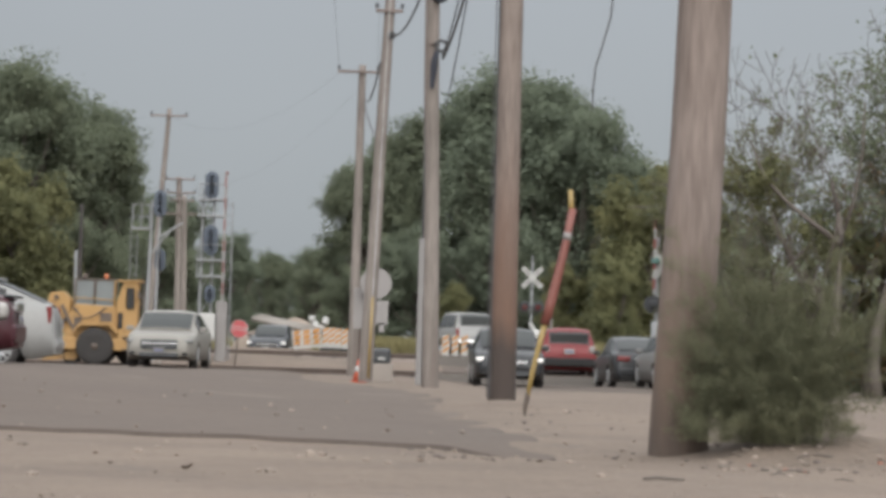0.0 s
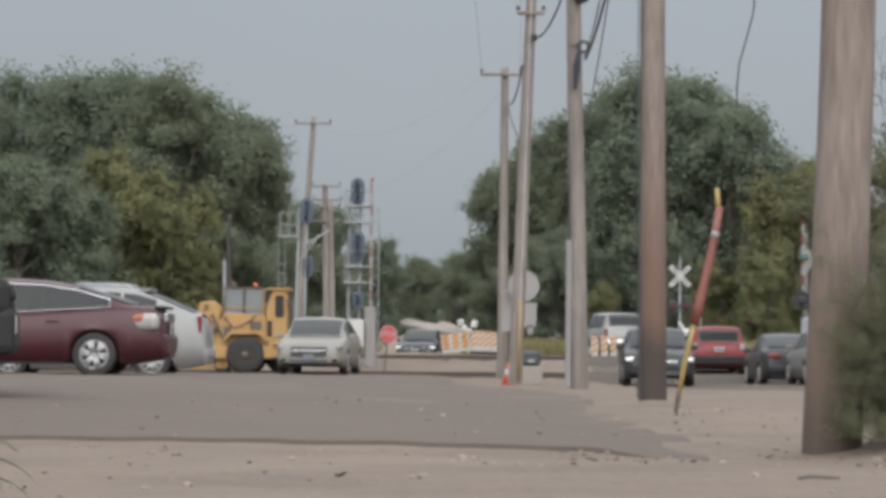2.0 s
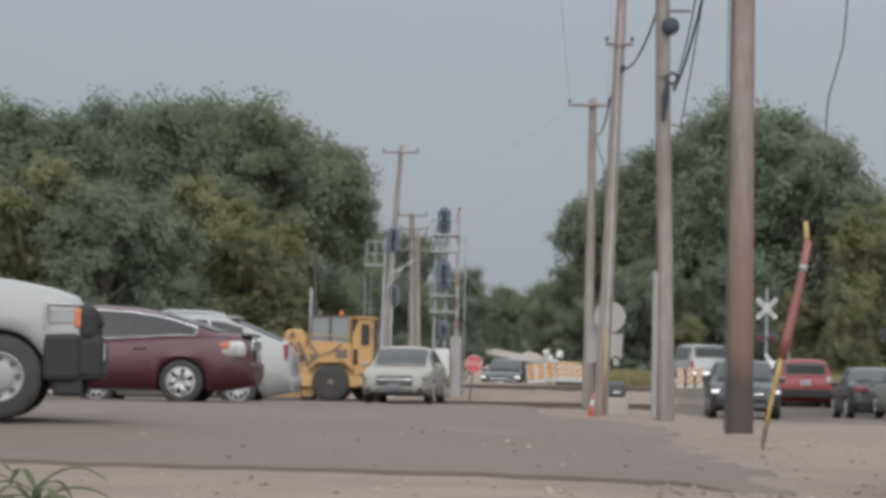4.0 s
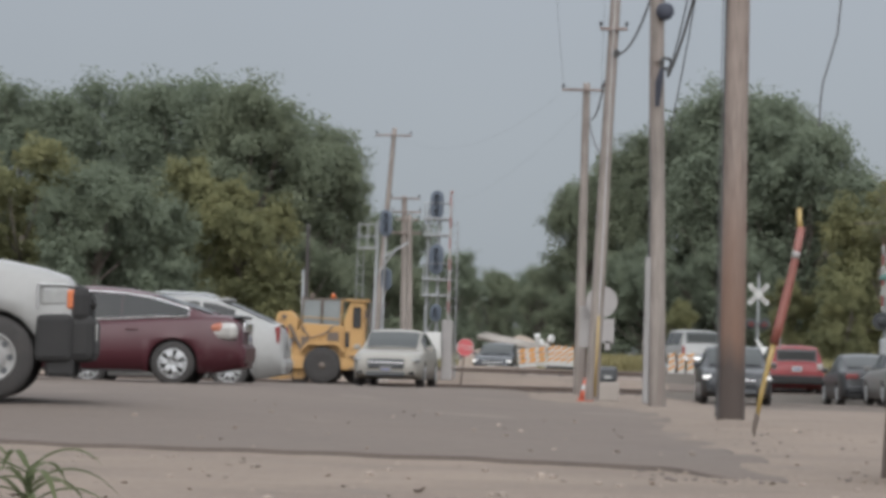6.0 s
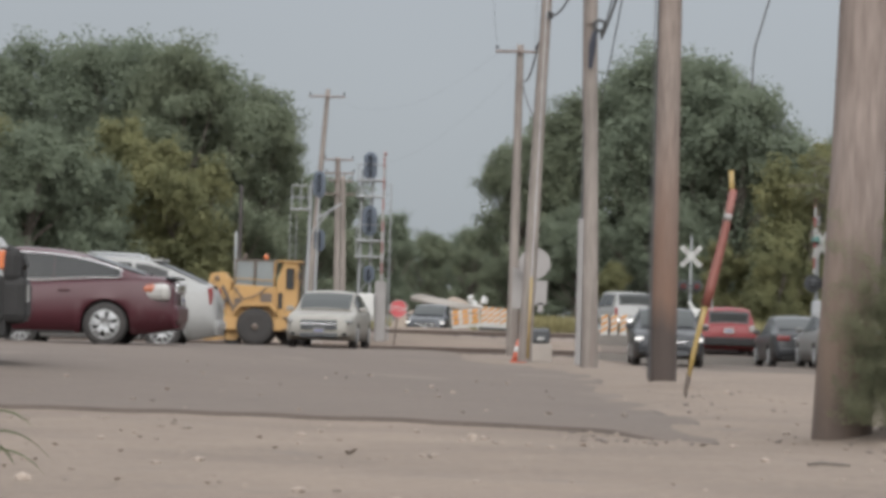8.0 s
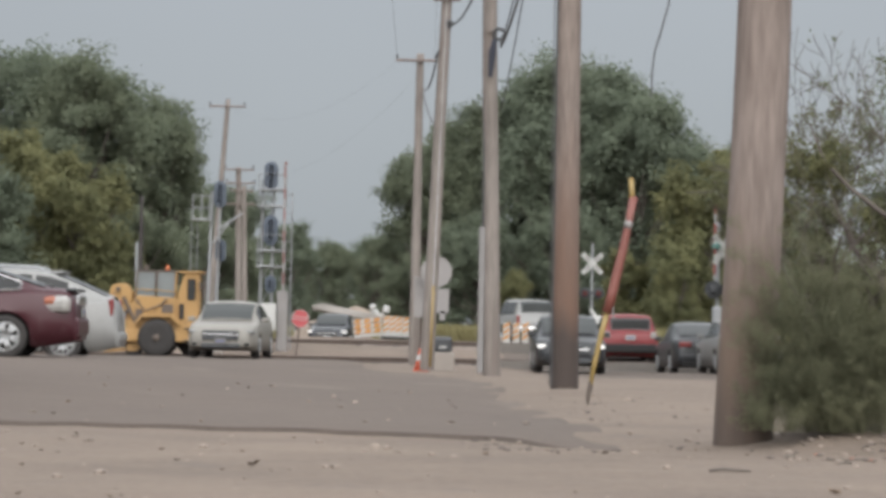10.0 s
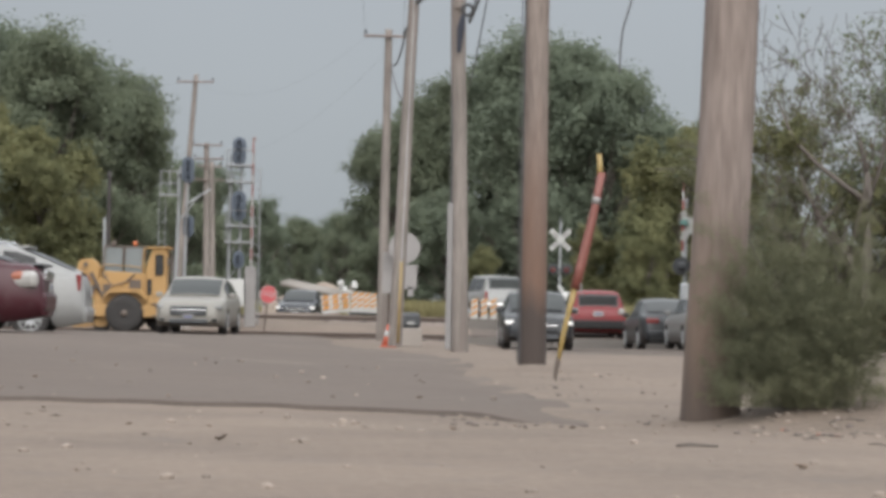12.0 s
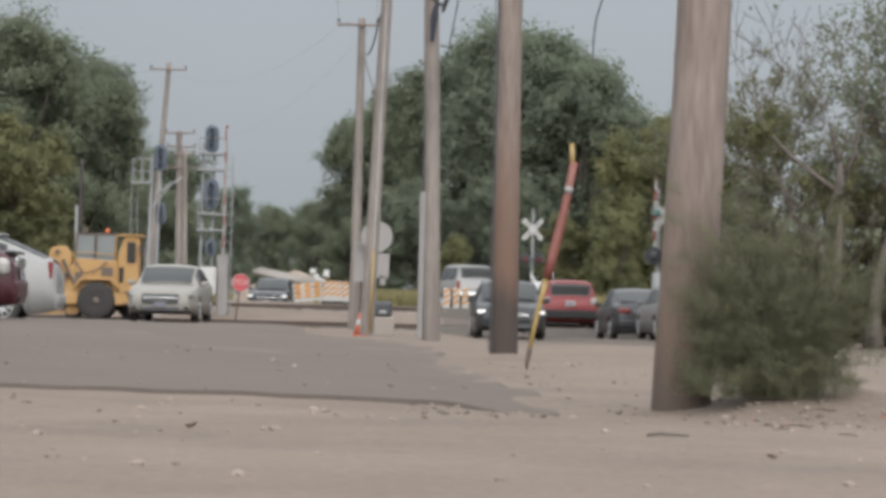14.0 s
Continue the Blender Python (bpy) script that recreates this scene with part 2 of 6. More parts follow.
def tube(bm, pts, r, seg=6):
    """A round cable or bent bar along the points; r is one radius or one for each point."""
    pts = [Vector(p) for p in pts]
    rs = r if isinstance(r, (list, tuple)) else [r] * len(pts)
    last = None
    for k, p in enumerate(pts):
        d = (pts[min(k + 1, len(pts) - 1)] - pts[max(k - 1, 0)]).normalized()
        q = d.to_track_quat("Z", "Y").to_matrix()
        ring = [bm.verts.new(p + q @ Vector((rs[k] * math.cos(2 * math.pi * i / seg), rs[k] * math.sin(2 * math.pi * i / seg), 0))) for i in range(seg)]
        if last:
            for i in range(seg):
                bm.faces.new((last[i], last[(i + 1) % seg], ring[(i + 1) % seg], ring[i]))
        else:
            bm.faces.new(ring[::-1])
        last = ring
    bm.faces.new(last)
    return bm


def lathe(bm, profile, seg=20, axis="Z", caps=True):
    """Turns (radius, height) pairs round an axis."""
    rings = []
    for r, h in profile:
        ring = []
        for i in range(seg):
            a = 2 * math.pi * i / seg
            c, s = r * math.cos(a), r * math.sin(a)
            ring.append(bm.verts.new((c, s, h) if axis == "Z" else (c, h, s) if axis == "Y" else (h, c, s)))
        rings.append(ring)
    for k in range(len(rings) - 1):
        for i in range(seg):
            bm.faces.new((rings[k][i], rings[k][(i + 1) % seg], rings[k + 1][(i + 1) % seg], rings[k + 1][i]))
    if caps:
        bm.faces.new(rings[0][::-1])
        bm.faces.new(rings[-1])
    bmesh.ops.recalc_face_normals(bm, faces=bm.faces)
    return bm


def prism(bm, outline, y0, y1, bevel=0.0):
    """An x-z outline with depth along y."""
    a = [bm.verts.new((x, y0, z)) for x, z in outline]
    b = [bm.verts.new((x, y1, z)) for x, z in outline]
    fs = [bm.faces.new(a), bm.faces.new(b[::-1])]
    for i in range(len(a)):
        j = (i + 1) % len(a)
        fs.append(bm.faces.new((a[i], b[i], b[j], a[j])))
    bmesh.ops.recalc_face_normals(bm, faces=fs)
    if bevel:
        bmesh.ops.bevel(bm, geom=list({e for f in fs for e in f.edges}), offset=bevel, segments=2, affect="EDGES", profile=0.5)
    return bm


def mesh_of(name, verts, faces, material, smooth=False):
    me = bpy.data.meshes.new(name)
    me.from_pydata([tuple(v) for v in verts], [], faces)
    for m in (material if isinstance(material, (list, tuple)) else [material]):
        me.materials.append(m)
    if smooth:
        me.shade_smooth()
    return me


def ease(x, a, b):
    t = min(1.0, max(0.0, (x - a) / (b - a)))
    return t * t * (3 - 2 * t)


def ground_z(x, y):
    """The lie of the land: level lot, a low embankment for the tracks, a heap of dirt by the first pole."""
    z = -0.08 * ease(y, 9, 20) + 0.10 * ease(y, 20, 35) * (1 - ease(x, -3, 1)) + 0.13 * ease(-x, 2, 5) * ease(y, 20, 26) * (1 - ease(y, 45, 62))
    z -= 0.12 * ease(y, 45, 66)
    z -= 0.12 * ease(x, 2.4, 4.2) * ease(y, 52, 62) * (1 - ease(y, 98, 114))
    z -= 0.10 * ease(y, 76, 84) * (1 - ease(y, 88, 92))
    z += 0.40 * ease(y, 86.5, 96) + 0.18 * ease(y, 98, 115)
    z += 0.19 * math.exp(-((x - 3.15) / 0.75) ** 2 - ((y - 18.7) / 0.9) ** 2) * (1 + 0.5 * noise.noise((x * 3, y * 3, 8)))
    z += 0.09 * math.exp(-((x - 2.12) / 0.55) ** 2 - ((y - 34.4) / 0.9) ** 2)
    z += 0.05 * ease(x, 2.35, 2.8) * (1 - ease(x, 3.9, 5.5)) * math.exp(-((y - 18.1) / 0.85) ** 2) * (1 + 0.4 * noise.noise((x * 4, y * 4, 13)))
    z -= 0.55 * math.exp(-((x + 2.75) / 1.6) ** 2 - ((y - 125) / 4.5) ** 2)
    z += 0.02 * noise.noise((x * 0.5, y * 0.35, 0)) + 0.012 * noise.noise((x * 2.3, y * 1.7, 4)) * (1 - ease(y, 25, 40))
    return z

# ---------------------------------------------------------------- ground and roads
def grid_mesh(name, xs, ys, height, material):
    verts = [(x, y, height(x, y)) for y in ys for x in xs]
    n = len(xs)
    faces = [(j * n + i, j * n + i + 1, (j + 1) * n + i + 1, (j + 1) * n + i) for j in range(len(ys) - 1) for i in range(n - 1)]
    return mesh_of(name, verts, faces, material, True)


def steps(*spans):
    out = []
    for a, b, s in spans:
        k = max(1, round((b - a) / s))
        out += [a + (b - a) * i / k for i in range(k)]
    return out + [spans[-1][1]]


gx = steps((-3000, -300, 540), (-300, -40, 26), (-40, -12, 2), (-12, -5, 0.5), (-5, 6, 0.16), (6, 14, 0.5), (14, 40, 2), (40, 300, 26), (300, 3000, 540))
gy = steps((-3000, -60, 490), (-60, -4, 8), (-4, 8, 1), (8, 26, 0.16), (26, 100, 0.6), (100, 160, 3), (160, 500, 34), (500, 3500, 500))
ground = tagged(new("ground", grid_mesh("ground", gx, gy, ground_z, GRAVEL)), "pale crushed limestone ground with dust and debris", "ground", kind="structure")


def along(y, table):
    """Reads a value between the rows of (y, value)."""
    for (y0, v0), (y1, v1) in zip(table, table[1:]):
        if y <= y1:
            return v0 + (v1 - v0) * max(0.0, (y - y0) / (y1 - y0))
    return table[-1][1]


def road_strip(name, rows, label, columns=40, lift=0.03, front=None):
    """A road from rows of (y, left x, right x), its near edge ragged, with a lip that goes into the ground."""
    verts, faces = [], []
    n = columns + 1
    y0 = rows[0][0]
    for k, (y, a, b) in enumerate(rows):
        for i in range(n):
            x = a + (b - a) * i / columns
            wob = 0.10 * noise.noise((x * 0.6, 5, 7)) + 0.05 * noise.noise((x * 2.6, 5, 3)) + 0.03 * noise.noise((x * 9, 5, 3)) if k < 3 else 0
            xw = x + (0.4 * noise.noise((y * 0.35, i, 1)) + 0.14 * noise.noise((y * 1.3, i, 5)) if i in (0, columns) else 0)
            yy = y + wob + (along(x, front) - y0) * (1 - ease(y, y0 + 0.06, y0 + 7)) if front else y + wob
            edge = k in (0, len(rows) - 1) or i in (0, columns)
            verts.append((xw, yy, ground_z(xw, yy) + (-0.05 if edge else lift - 0.065 * ease(x, b - 0.8, b) * (0.55 + 1.3 * noise.noise((x * 1.7, y * 0.7, 21))))))
    for k in range(len(rows) - 1):
        for i in range(columns):
            faces.append((k * n + i, k * n + i + 1, (k + 1) * n + i + 1, (k + 1) * n + i))
    me = mesh_of(name, verts, faces, [ASPHALT, EDGE_SHADE], True)
    # first row of faces painted dark for the shade along the lip
    for f in list(me.polygons)[:columns]:
        f.material_index = 1 if front else 0
    return tagged(new(name, me), label, "road", kind="structure")


lot_right = ((17, 1.6), (20.5, 1.7), (24, 1.6), (28, 1.45), (43, 1.55), (55, 0.0), (64, -0.6), (84, -0.9))
lot_edge = ((-60, 24.5), (-9, 22.2), (-4.2, 21.1), (-0.86, 20.2), (0.7, 19.3), (1.4, 17.8), (1.8, 17.4))
road_strip("road_frontage", [(19.45, -60, 1.55), (19.464, -60, 1.55), (19.6, -60, 1.6)] + [(y, -60, along(y, lot_right)) for y in steps((20, 30, 0.5), (30, 84, 1.0))],
           "dusty grey asphalt road with a ragged edge", columns=500, front=lot_edge)
cross_l = ((48, 8.0), (55, 5.0), (64, 3.6), (84, 3.2), (130, 4.4), (200, 8))
cross_r = ((48, 30.0), (55, 24), (64, 16.0), (74, 11.6), (84, 10.6), (130, 9.4), (200, 12.5))
road_strip("road_crossing", [(y, along(y, cross_l), along(y, cross_r)) for y in steps((48, 200, 1.0))],
           "dusty grey asphalt road over the railway crossing", columns=40)

# ---------------------------------------------------------------- utility poles
def pole_mesh(bm, foot, top, r0, r1, seg=20, rings=24, seed=0):
    """A tapering, slightly crooked round timber."""
    foot, top = Vector(foot), Vector(top)
    last = None
    for k in range(rings + 1):
        t = k / rings
        p = foot.lerp(top, t) + Vector((noise.noise((t * 3, seed, 0)), noise.noise((t * 3, seed, 9)), 0)) * 0.02 * math.sin(math.pi * t)
        r = r0 + (r1 - r0) * t + (0.03 * (1 - t * 12) if t < 0.08 else 0) * r0
        ring = [bm.verts.new(p + Vector((math.cos(a), math.sin(a), 0)) * r * (1 + 0.03 * noise.noise((math.cos(a) * 2, math.sin(a) * 2, t * 4 + seed)))) for a in [2 * math.pi * i / seg for i in range(seg)]]
        if last:
            for i in range(seg):
                bm.faces.new((last[i], last[(i + 1) % seg], ring[(i + 1) % seg], ring[i]))
        last = ring
    bm.faces.new(last)
    return bm


def insulator(x, z, y, parent):
    bm = bmesh.new()
    lathe(bm, [(0.015, 0), (0.042, 0.015), (0.035, 0.04), (0.045, 0.055), (0.03, 0.09), (0.015, 0.11)], 10)
    return part("insulator", bm, BLACK, parent, m=pose(x, y, z), smooth=True)


def utility_pole(x, y, z, height, lean, r0, r1, label, material, arms=(), seed=0):
    """lean: how far the top stands off to the right. arms: (height, half width, offset)."""
    p = thing("utility_pole", pose(x, y, z), label, "utility pole", "poles along the road")
    part("shaft", pole_mesh(bmesh.new(), (0, 0, -0.1), (lean, 0, height), r0, r1, seed=seed), material, p, smooth=True)
    for h, w, off in arms:
        cx = lean * h / height
        arm = part("crossarm", boxed(2 * w, 0.08, 0.07, cx + off, -r1 - 0.04, h, bevel=0.01), WOOD_GREY, p)
        for q in (-0.93, 0.93):
            insulator(cx + off + q * w, h + 0.06, -r1 - 0.04, arm)
    return p


near_pole = utility_pole(2.275, 18.5, -0.08, 9.0, 0.32, 0.195, 0.14, "thick weathered grey wooden utility pole beside a weedy bush", WOOD_NEAR, seed=1)
second_pole = utility_pole(2.09, 35.0, 0.03, 11.0, -0.05, 0.172, 0.12, "reddish brown creosoted wooden utility pole with a black foot", WOOD_RED, seed=2)
third_pole = utility_pole(1.80, 53.0, -0.06, 11.5, -0.25, 0.165, 0.12, "grey wooden utility pole with conduit and cable coils", WOOD_PALE, seed=3)
fourth_pole = utility_pole(0.68, 62.0, -0.05, 11.0, 0.40, 0.155, 0.10, "leaning grey wooden utility pole with a crossarm", WOOD_PALE, [(8.05, 0.3, 0.0)], seed=4)
fifth_pole = utility_pole(0.49, 78.0, -0.1, 8.5, 0.03, 0.15, 0.10, "grey wooden utility pole with one crossarm on top", WOOD_PALE, [(8.3, 0.58, -0.1)], seed=5)
far_pole = utility_pole(-7.4, 111.0, 0.35, 9.4, 0.62, 0.14, 0.09, "tall grey wooden utility pole beyond the tracks", WOOD_PALE, [(9.1, 0.72, 0.0)], seed=6)

# ---------------------------------------------------------------- trees
def leaf_cards(rng, points, normals, size, spread=0.7, slim=0.42):
    """Bent leaf clumps: two triangles folded along the midrib at each point."""
    n = len(points)
    d = normals + rng.normal(0, spread, (n, 3))
    d /= np.linalg.norm(d, axis=1)[:, None]
    side = np.cross(d, rng.normal(0, 1, (n, 3)))
    side /= np.linalg.norm(side, axis=1)[:, None]
    up = np.cross(side, d)
    s = (size * rng.uniform(0.5, 1.3, n))[:, None]
    a = points - up * s * 0.7
    b = points + side * s * slim + d * s * 0.12
    c = points + up * s * 0.8
    e = points - side * s * slim + d * s * 0.12
    verts = np.stack([a, b, c, e], 1).reshape(-1, 3)
    i = np.arange(n)[:, None] * 4
    tris = np.concatenate([i + [0, 1, 2], i + [0, 2, 3]], 1).reshape(-1, 3)
    return verts, tris


def fast_mesh(name, verts, tris, material):
    me = bpy.data.meshes.new(name)
    me.vertices.add(len(verts))
    me.vertices.foreach_set("co", verts.astype(np.float32).ravel())
    me.loops.add(len(tris) * 3)
    me.loops.foreach_set("vertex_index", tris.astype(np.int32).ravel())
    me.polygons.add(len(tris))
    me.polygons.foreach_set("loop_start", np.arange(0, len(tris) * 3, 3, dtype=np.int32))
    me.update(calc_edges=True)
    me.materials.append(material)
    return me


def tree(seed, height, width, material, leaves=9000, size=0.42, low=0.12, lobes=40, density=1.0, label="", name="tree"):
    """A trunk that forks into limbs, each ending in a lobe of leaf clumps; lobes fill an uneven egg."""
    rng = np.random.default_rng(seed)
    t = thing(name, pose(0, 0, 0), label, "tree", "trees behind the railway")
    wood = bmesh.new()
    r = height * 0.018 + 0.05
    trunk_top = Vector((rng.normal(0, 0.03) * height, rng.normal(0, 0.03) * height, height * 0.55))
    tube(wood, [(0, 0, -0.1), (trunk_top.x * 0.3, trunk_top.y * 0.2, height * 0.2), tuple(trunk_top)], [r * 1.25, r * 0.9, r * 0.5], 8)
    pts, nor = [], []
    for k in range(lobes):
        h = rng.uniform(low, 1.0) ** 0.8
        ring = math.sqrt(max(0.03, 1 - ((h - 0.45) / 0.60) ** 2)) * rng.uniform(0.35, 1.0)
        a = rng.uniform(0, 2 * math.pi)
        lobe_r = width * rng.uniform(0.09, 0.20)
        c = np.array([math.cos(a) * ring * (width / 2 - lobe_r * 0.6), math.sin(a) * ring * (width / 2 - lobe_r * 0.6), h * (height - lobe_r * 0.62)])
        tp = Vector((0, 0, 0)).lerp(trunk_top, min(1, h * 0.9))
        mid = tp.lerp(Vector(c), 0.55) + Vector((0, 0, -0.05 * height))
        tube(wood, [tuple(tp), tuple(mid), tuple(c)], [r * 0.35, r * 0.2, r * 0.06], 5)
        # each limb carries many tufts of leaves, most of them near the lobe's skin
        tufts = 22
        m = max(5, int(leaves / lobes / tufts * (lobe_r / (width * 0.165)) ** 2 * density))
        for j in range(tufts):
            e = rng.normal(0, 1, 3) + np.array([0, 0, 0.25])
            e /= np.linalg.norm(e)
            tc = c + e * lobe_r * rng.uniform(0.35, 1.02) * np.array([1, 1, 0.85])
            q = int(m * rng.uniform(0.5, 1.5))
            g = np.clip(rng.normal(0, 1, (q, 3)), -1.6, 1.6) * lobe_r * rng.uniform(0.13, 0.24)
            g += np.outer(g @ e, e) * rng.uniform(0.0, 0.8)
            p = tc + g
            keep = p[:, 2] > 0.02 * height
            pts.append(p[keep])
            nor.append((e + g / lobe_r + np.array([0, 0, 0.5]))[keep])
    part("trunk", wood, BARK, t, smooth=True)
    v, f = leaf_cards(rng, np.concatenate(pts), np.concatenate(nor), size, 0.75)
    crown = new("crown", fast_mesh("crown", v, f, material))
    crown.parent = t
    return t


def plant(source, x, y, turn, scale, squash=1.0):
    c = copy_thing(source, pose(x, y, ground_z(x, y), 0, 0, turn))
    c.scale = (scale, scale, scale * squash)
    return c


TALL = [tree(11, 15.0, 11.0, LEAF_DARK, 85000, 0.16, label="tall dark green broadleaf tree in full leaf"),
        tree(12, 15.0, 10.0, LEAF_MID, 80000, 0.16, label="tall grey-green broadleaf tree with an uneven crown"),
        tree(13, 15.0, 12.0, LEAF_DARK, 90000, 0.16, lobes=46, label="broad dark green broadleaf tree")]
LEAF_RUST = leaf_mat("rusty_leaves", (0.15, 0.105, 0.06), (0.20, 0.145, 0.08))
SHRUB = [tree(21, 8.0, 6.0, LEAF_YELLOW, 52000, 0.125, 0.05, 26, label="yellowing small tree at the edge of the wood"),
         tree(22, 7.0, 8.0, LEAF_MID, 52000, 0.125, 0.03, 28, label="low green thicket at the edge of the wood"),
         tree(23, 7.0, 6.0, LEAF_RUST, 30000, 0.125, 0.05, 24, label="small tree with rusty orange autumn leaves"),
         tree(24, 8.0, 7.0, LEAF_DARK, 52000, 0.125, 0.04, 28, label="dark green thicket at the edge of the wood")]
used = set()


def wood(source, x, y, turn, scale, squash=1.0):
    """The first call moves the model itself to its place; later ones copy it."""
    if source.name not in used:
        used.add(source.name)
        source.matrix_basis = pose(x, y, ground_z(x, y), 0, 0, turn)
        source.scale = (scale, scale, scale * squash)
        return source
    return plant(source, x, y, turn, scale, squash)


for k, (i, x, y, s, q) in enumerate([
        (0, -19.9, 150, 1.03, 1.0), (2, -30, 152, 1.0, 1.0), (1, -16.2, 146, 0.95, 1.0), (0, -26, 158, 1.0, 1.05), (1, -37, 150, 0.95, 1.0), (1, -13.1, 150, 0.83, 1.0), (2, -18.2, 154, 1.0, 1.0),
        (2, 8.8, 150, 1.03, 1.0), (0, 12.7, 148, 0.90, 1.0), (1, 5.0, 152, 0.86, 1.0), (1, 1.9, 150, 0.70, 1.0), (0, 17, 152, 0.74, 1.0), (1, 10.6, 158, 1.03, 1.0), (0, -45, 150, 1.0, 1.0)]):
    wood(TALL[i], x, y, 57 * k, s, q)
for k, (i, x, y, s) in enumerate([
        (0, -14.4, 127, 1.0), (0, -17.3, 131, 1.15), (0, -24.2, 126, 1.2), (3, -20.3, 122, 1.0), (3, -18.2, 124, 0.85), (1, -12.2, 131, 0.8), (1, -28, 124, 1.1), (1, -31, 126, 1.1), (0, -36, 128, 1.0), (1, -9.5, 140, 0.8), (3, -21.5, 135, 1.0),
        (0, 14.3, 130, 1.12), (3, 8, 138, 0.8), (3, 4, 140, 0.75), (0, 10.4, 131, 0.55), (1, 17.5, 132, 1.0), (0, 19.5, 138, 0.85), (1, 21, 132, 0.6), (0, 25, 130, 0.45), (1, 29, 130, 0.42), (1, 23, 134, 0.40), (1, 27, 133, 0.45), (1, 0.8, 146, 0.6), (1, 33, 132, 0.5), (0, 12.6, 126, 0.5), (0, 5.6, 133, 0.42), (2, -26.3, 120, 0.75)]):
    wood(SHRUB[i], x, y, 83 * k + 20, s)
for k, (i, x, y, s, q) in enumerate([(0, -14, 400, 0.9, 0.95), (1, -8, 420, 0.95, 0.9), (2, -2, 400, 1.0, 0.95), (0, 6, 410, 1.0, 1.0), (1, -22, 400, 1.1, 1.0), (2, -30, 400, 1.2, 1.0), (0, -9, 230, 0.62, 1.0), (2, -13, 210, 0.75, 1.0), (1, -6.2, 250, 0.55, 1.0), (1, -2.0, 260, 0.6, 1.0), (0, 1.5, 240, 0.62, 1.0), (2, 4.5, 220, 0.7, 1.0)]):
    wood(TALL[i], x, y, 41 * k, s, q)

# ---------------------------------------------------------------- railway
def track(y, z, label):
    t = thing("railway_track", pose(0, y, z), label, "railway track", "tracks")
    for d in (-0.7175, 0.7175):
        prof = [(-0.07, 0), (0.07, 0), (0.07, 0.02), (0.012, 0.04), (0.012, 0.12), (0.036, 0.13), (0.036, 0.165), (-0.036, 0.165), (-0.036, 0.13), (-0.012, 0.12), (-0.012, 0.04), (-0.07, 0.02)]
        bm = prism(bmesh.new(), prof, -70, 70)
        part("rail", bm, RUST, t, "dull rusty steel rail", m=pose(0, d, 0.0, 0, 0, 90))
    sl = boxed(0.22, 2.5, 0.14, bevel=0.012)
    me = finish("sleeper", sl, WOOD_TAR, False)
    for k in range(-70, 71):
        x = k * 0.6
        if -24 < x < 24 and not 2.4 < x < 11.4:
            s = new("sleeper", me)
            s.parent = t
            s.matrix_basis = pose(x, 0.02 * math.sin(k * 3.7), -0.055, 0, 0, 1.5 * math.sin(k * 1.3))
    return t


track(86.6, -0.25, "near rusty railway track on tarred sleepers")
track(95.6, 0.24, "far rusty railway track on tarred sleepers")
bx = steps((-80, -14, 3), (-14, 14, 0.25), (14, 80, 3))


def ballast_z(x, y, mid, half, top):
    d = abs(y - mid)
    return top - 0.30 * max(0.0, d - half) / 0.8 + 0.05 * noise.noise((x * 3.1, y * 3.3, 2)) + 0.03 * noise.noise((x * 9, y * 9, 5))


for name, mid, top, x0 in (("ballast_near", 86.6, -0.25, 0), ("ballast_far", 95.6, 0.24, 0)):
    for side, lo, hi in (("left", -80, 3.0), ("right", 10.9, 80)):
        xs = [x for x in bx if lo <= x <= hi]
        ys = steps((mid - 2.2, mid + 2.2, 0.2))
        tagged(new(name, grid_mesh(name, xs, ys, lambda x, y: ballast_z(x, y, mid, 1.35, top), BALLAST)), "dusty brown crushed stone ballast under the track", "ballast", kind="structure")
ROADPLATE = mat("crossing_panel", (0.12, 0.105, 0.09375), (0.0825, 0.075, 0.0675), scale=1, fine=20, bump=0.3)
for mid, top in ((86.6, -0.12), (95.6, 0.37)):
    deck_thing = tagged(thing("level_crossing", pose(6.9, mid, top), "dusty concrete level crossing surface between the rails", "level crossing"), kind="structure")
    for dy, w in ((-1.15, 0.72), (0, 1.28), (1.15, 0.72)):
        for k in range(3):
            bm = boxed(2.62, w, 0.34, bevel=0.01)
            part("panel", bm, ROADPLATE, deck_thing, m=pose(-2.55 + k * 2.64, dy, -0.17))

GRASS = leaf_mat("dry_grass", (0.13, 0.12, 0.06), (0.26, 0.23, 0.12))


def grass_field(x0, x1, y0, y1, count, height, seed):
    rng = np.random.default_rng(seed)
    px, py = rng.uniform(x0, x1, count), rng.uniform(y0, y1, count)
    pz = np.array([ground_z(a, b) for a, b in zip(px, py)])
    base = np.stack([px, py, pz], 1)
    h = height * rng.uniform(0.4, 1.2, count)
    w = 0.035
    lean = rng.normal(0, 0.25, (count, 2)) * h[:, None]
    a = rng.uniform(0, math.pi, count)
    s = np.stack([np.cos(a) * w, np.sin(a) * w, 0 * a], 1)
    tip = base + np.stack([lean[:, 0], lean[:, 1], h], 1)
    v = np.stack([base - s, base + s, tip], 1).reshape(-1, 3)
    f = np.arange(count * 3).reshape(-1, 3)
    return tagged(new("dry_grass", fast_mesh("dry_grass", v, f, GRASS)), "dry yellowish grass and weeds along the tracks", "grass", kind="stuff")


grass_field(11.5, 34, 88.5, 93.5, 14000, 0.22, 31)
grass_field(-1, 4.0, 122, 142, 12000, 0.7, 32)
grass_field(10, 34, 99, 126, 24000, 0.7, 33)
grass_field(-34, -4.5, 98, 124, 30000, 0.7, 34)

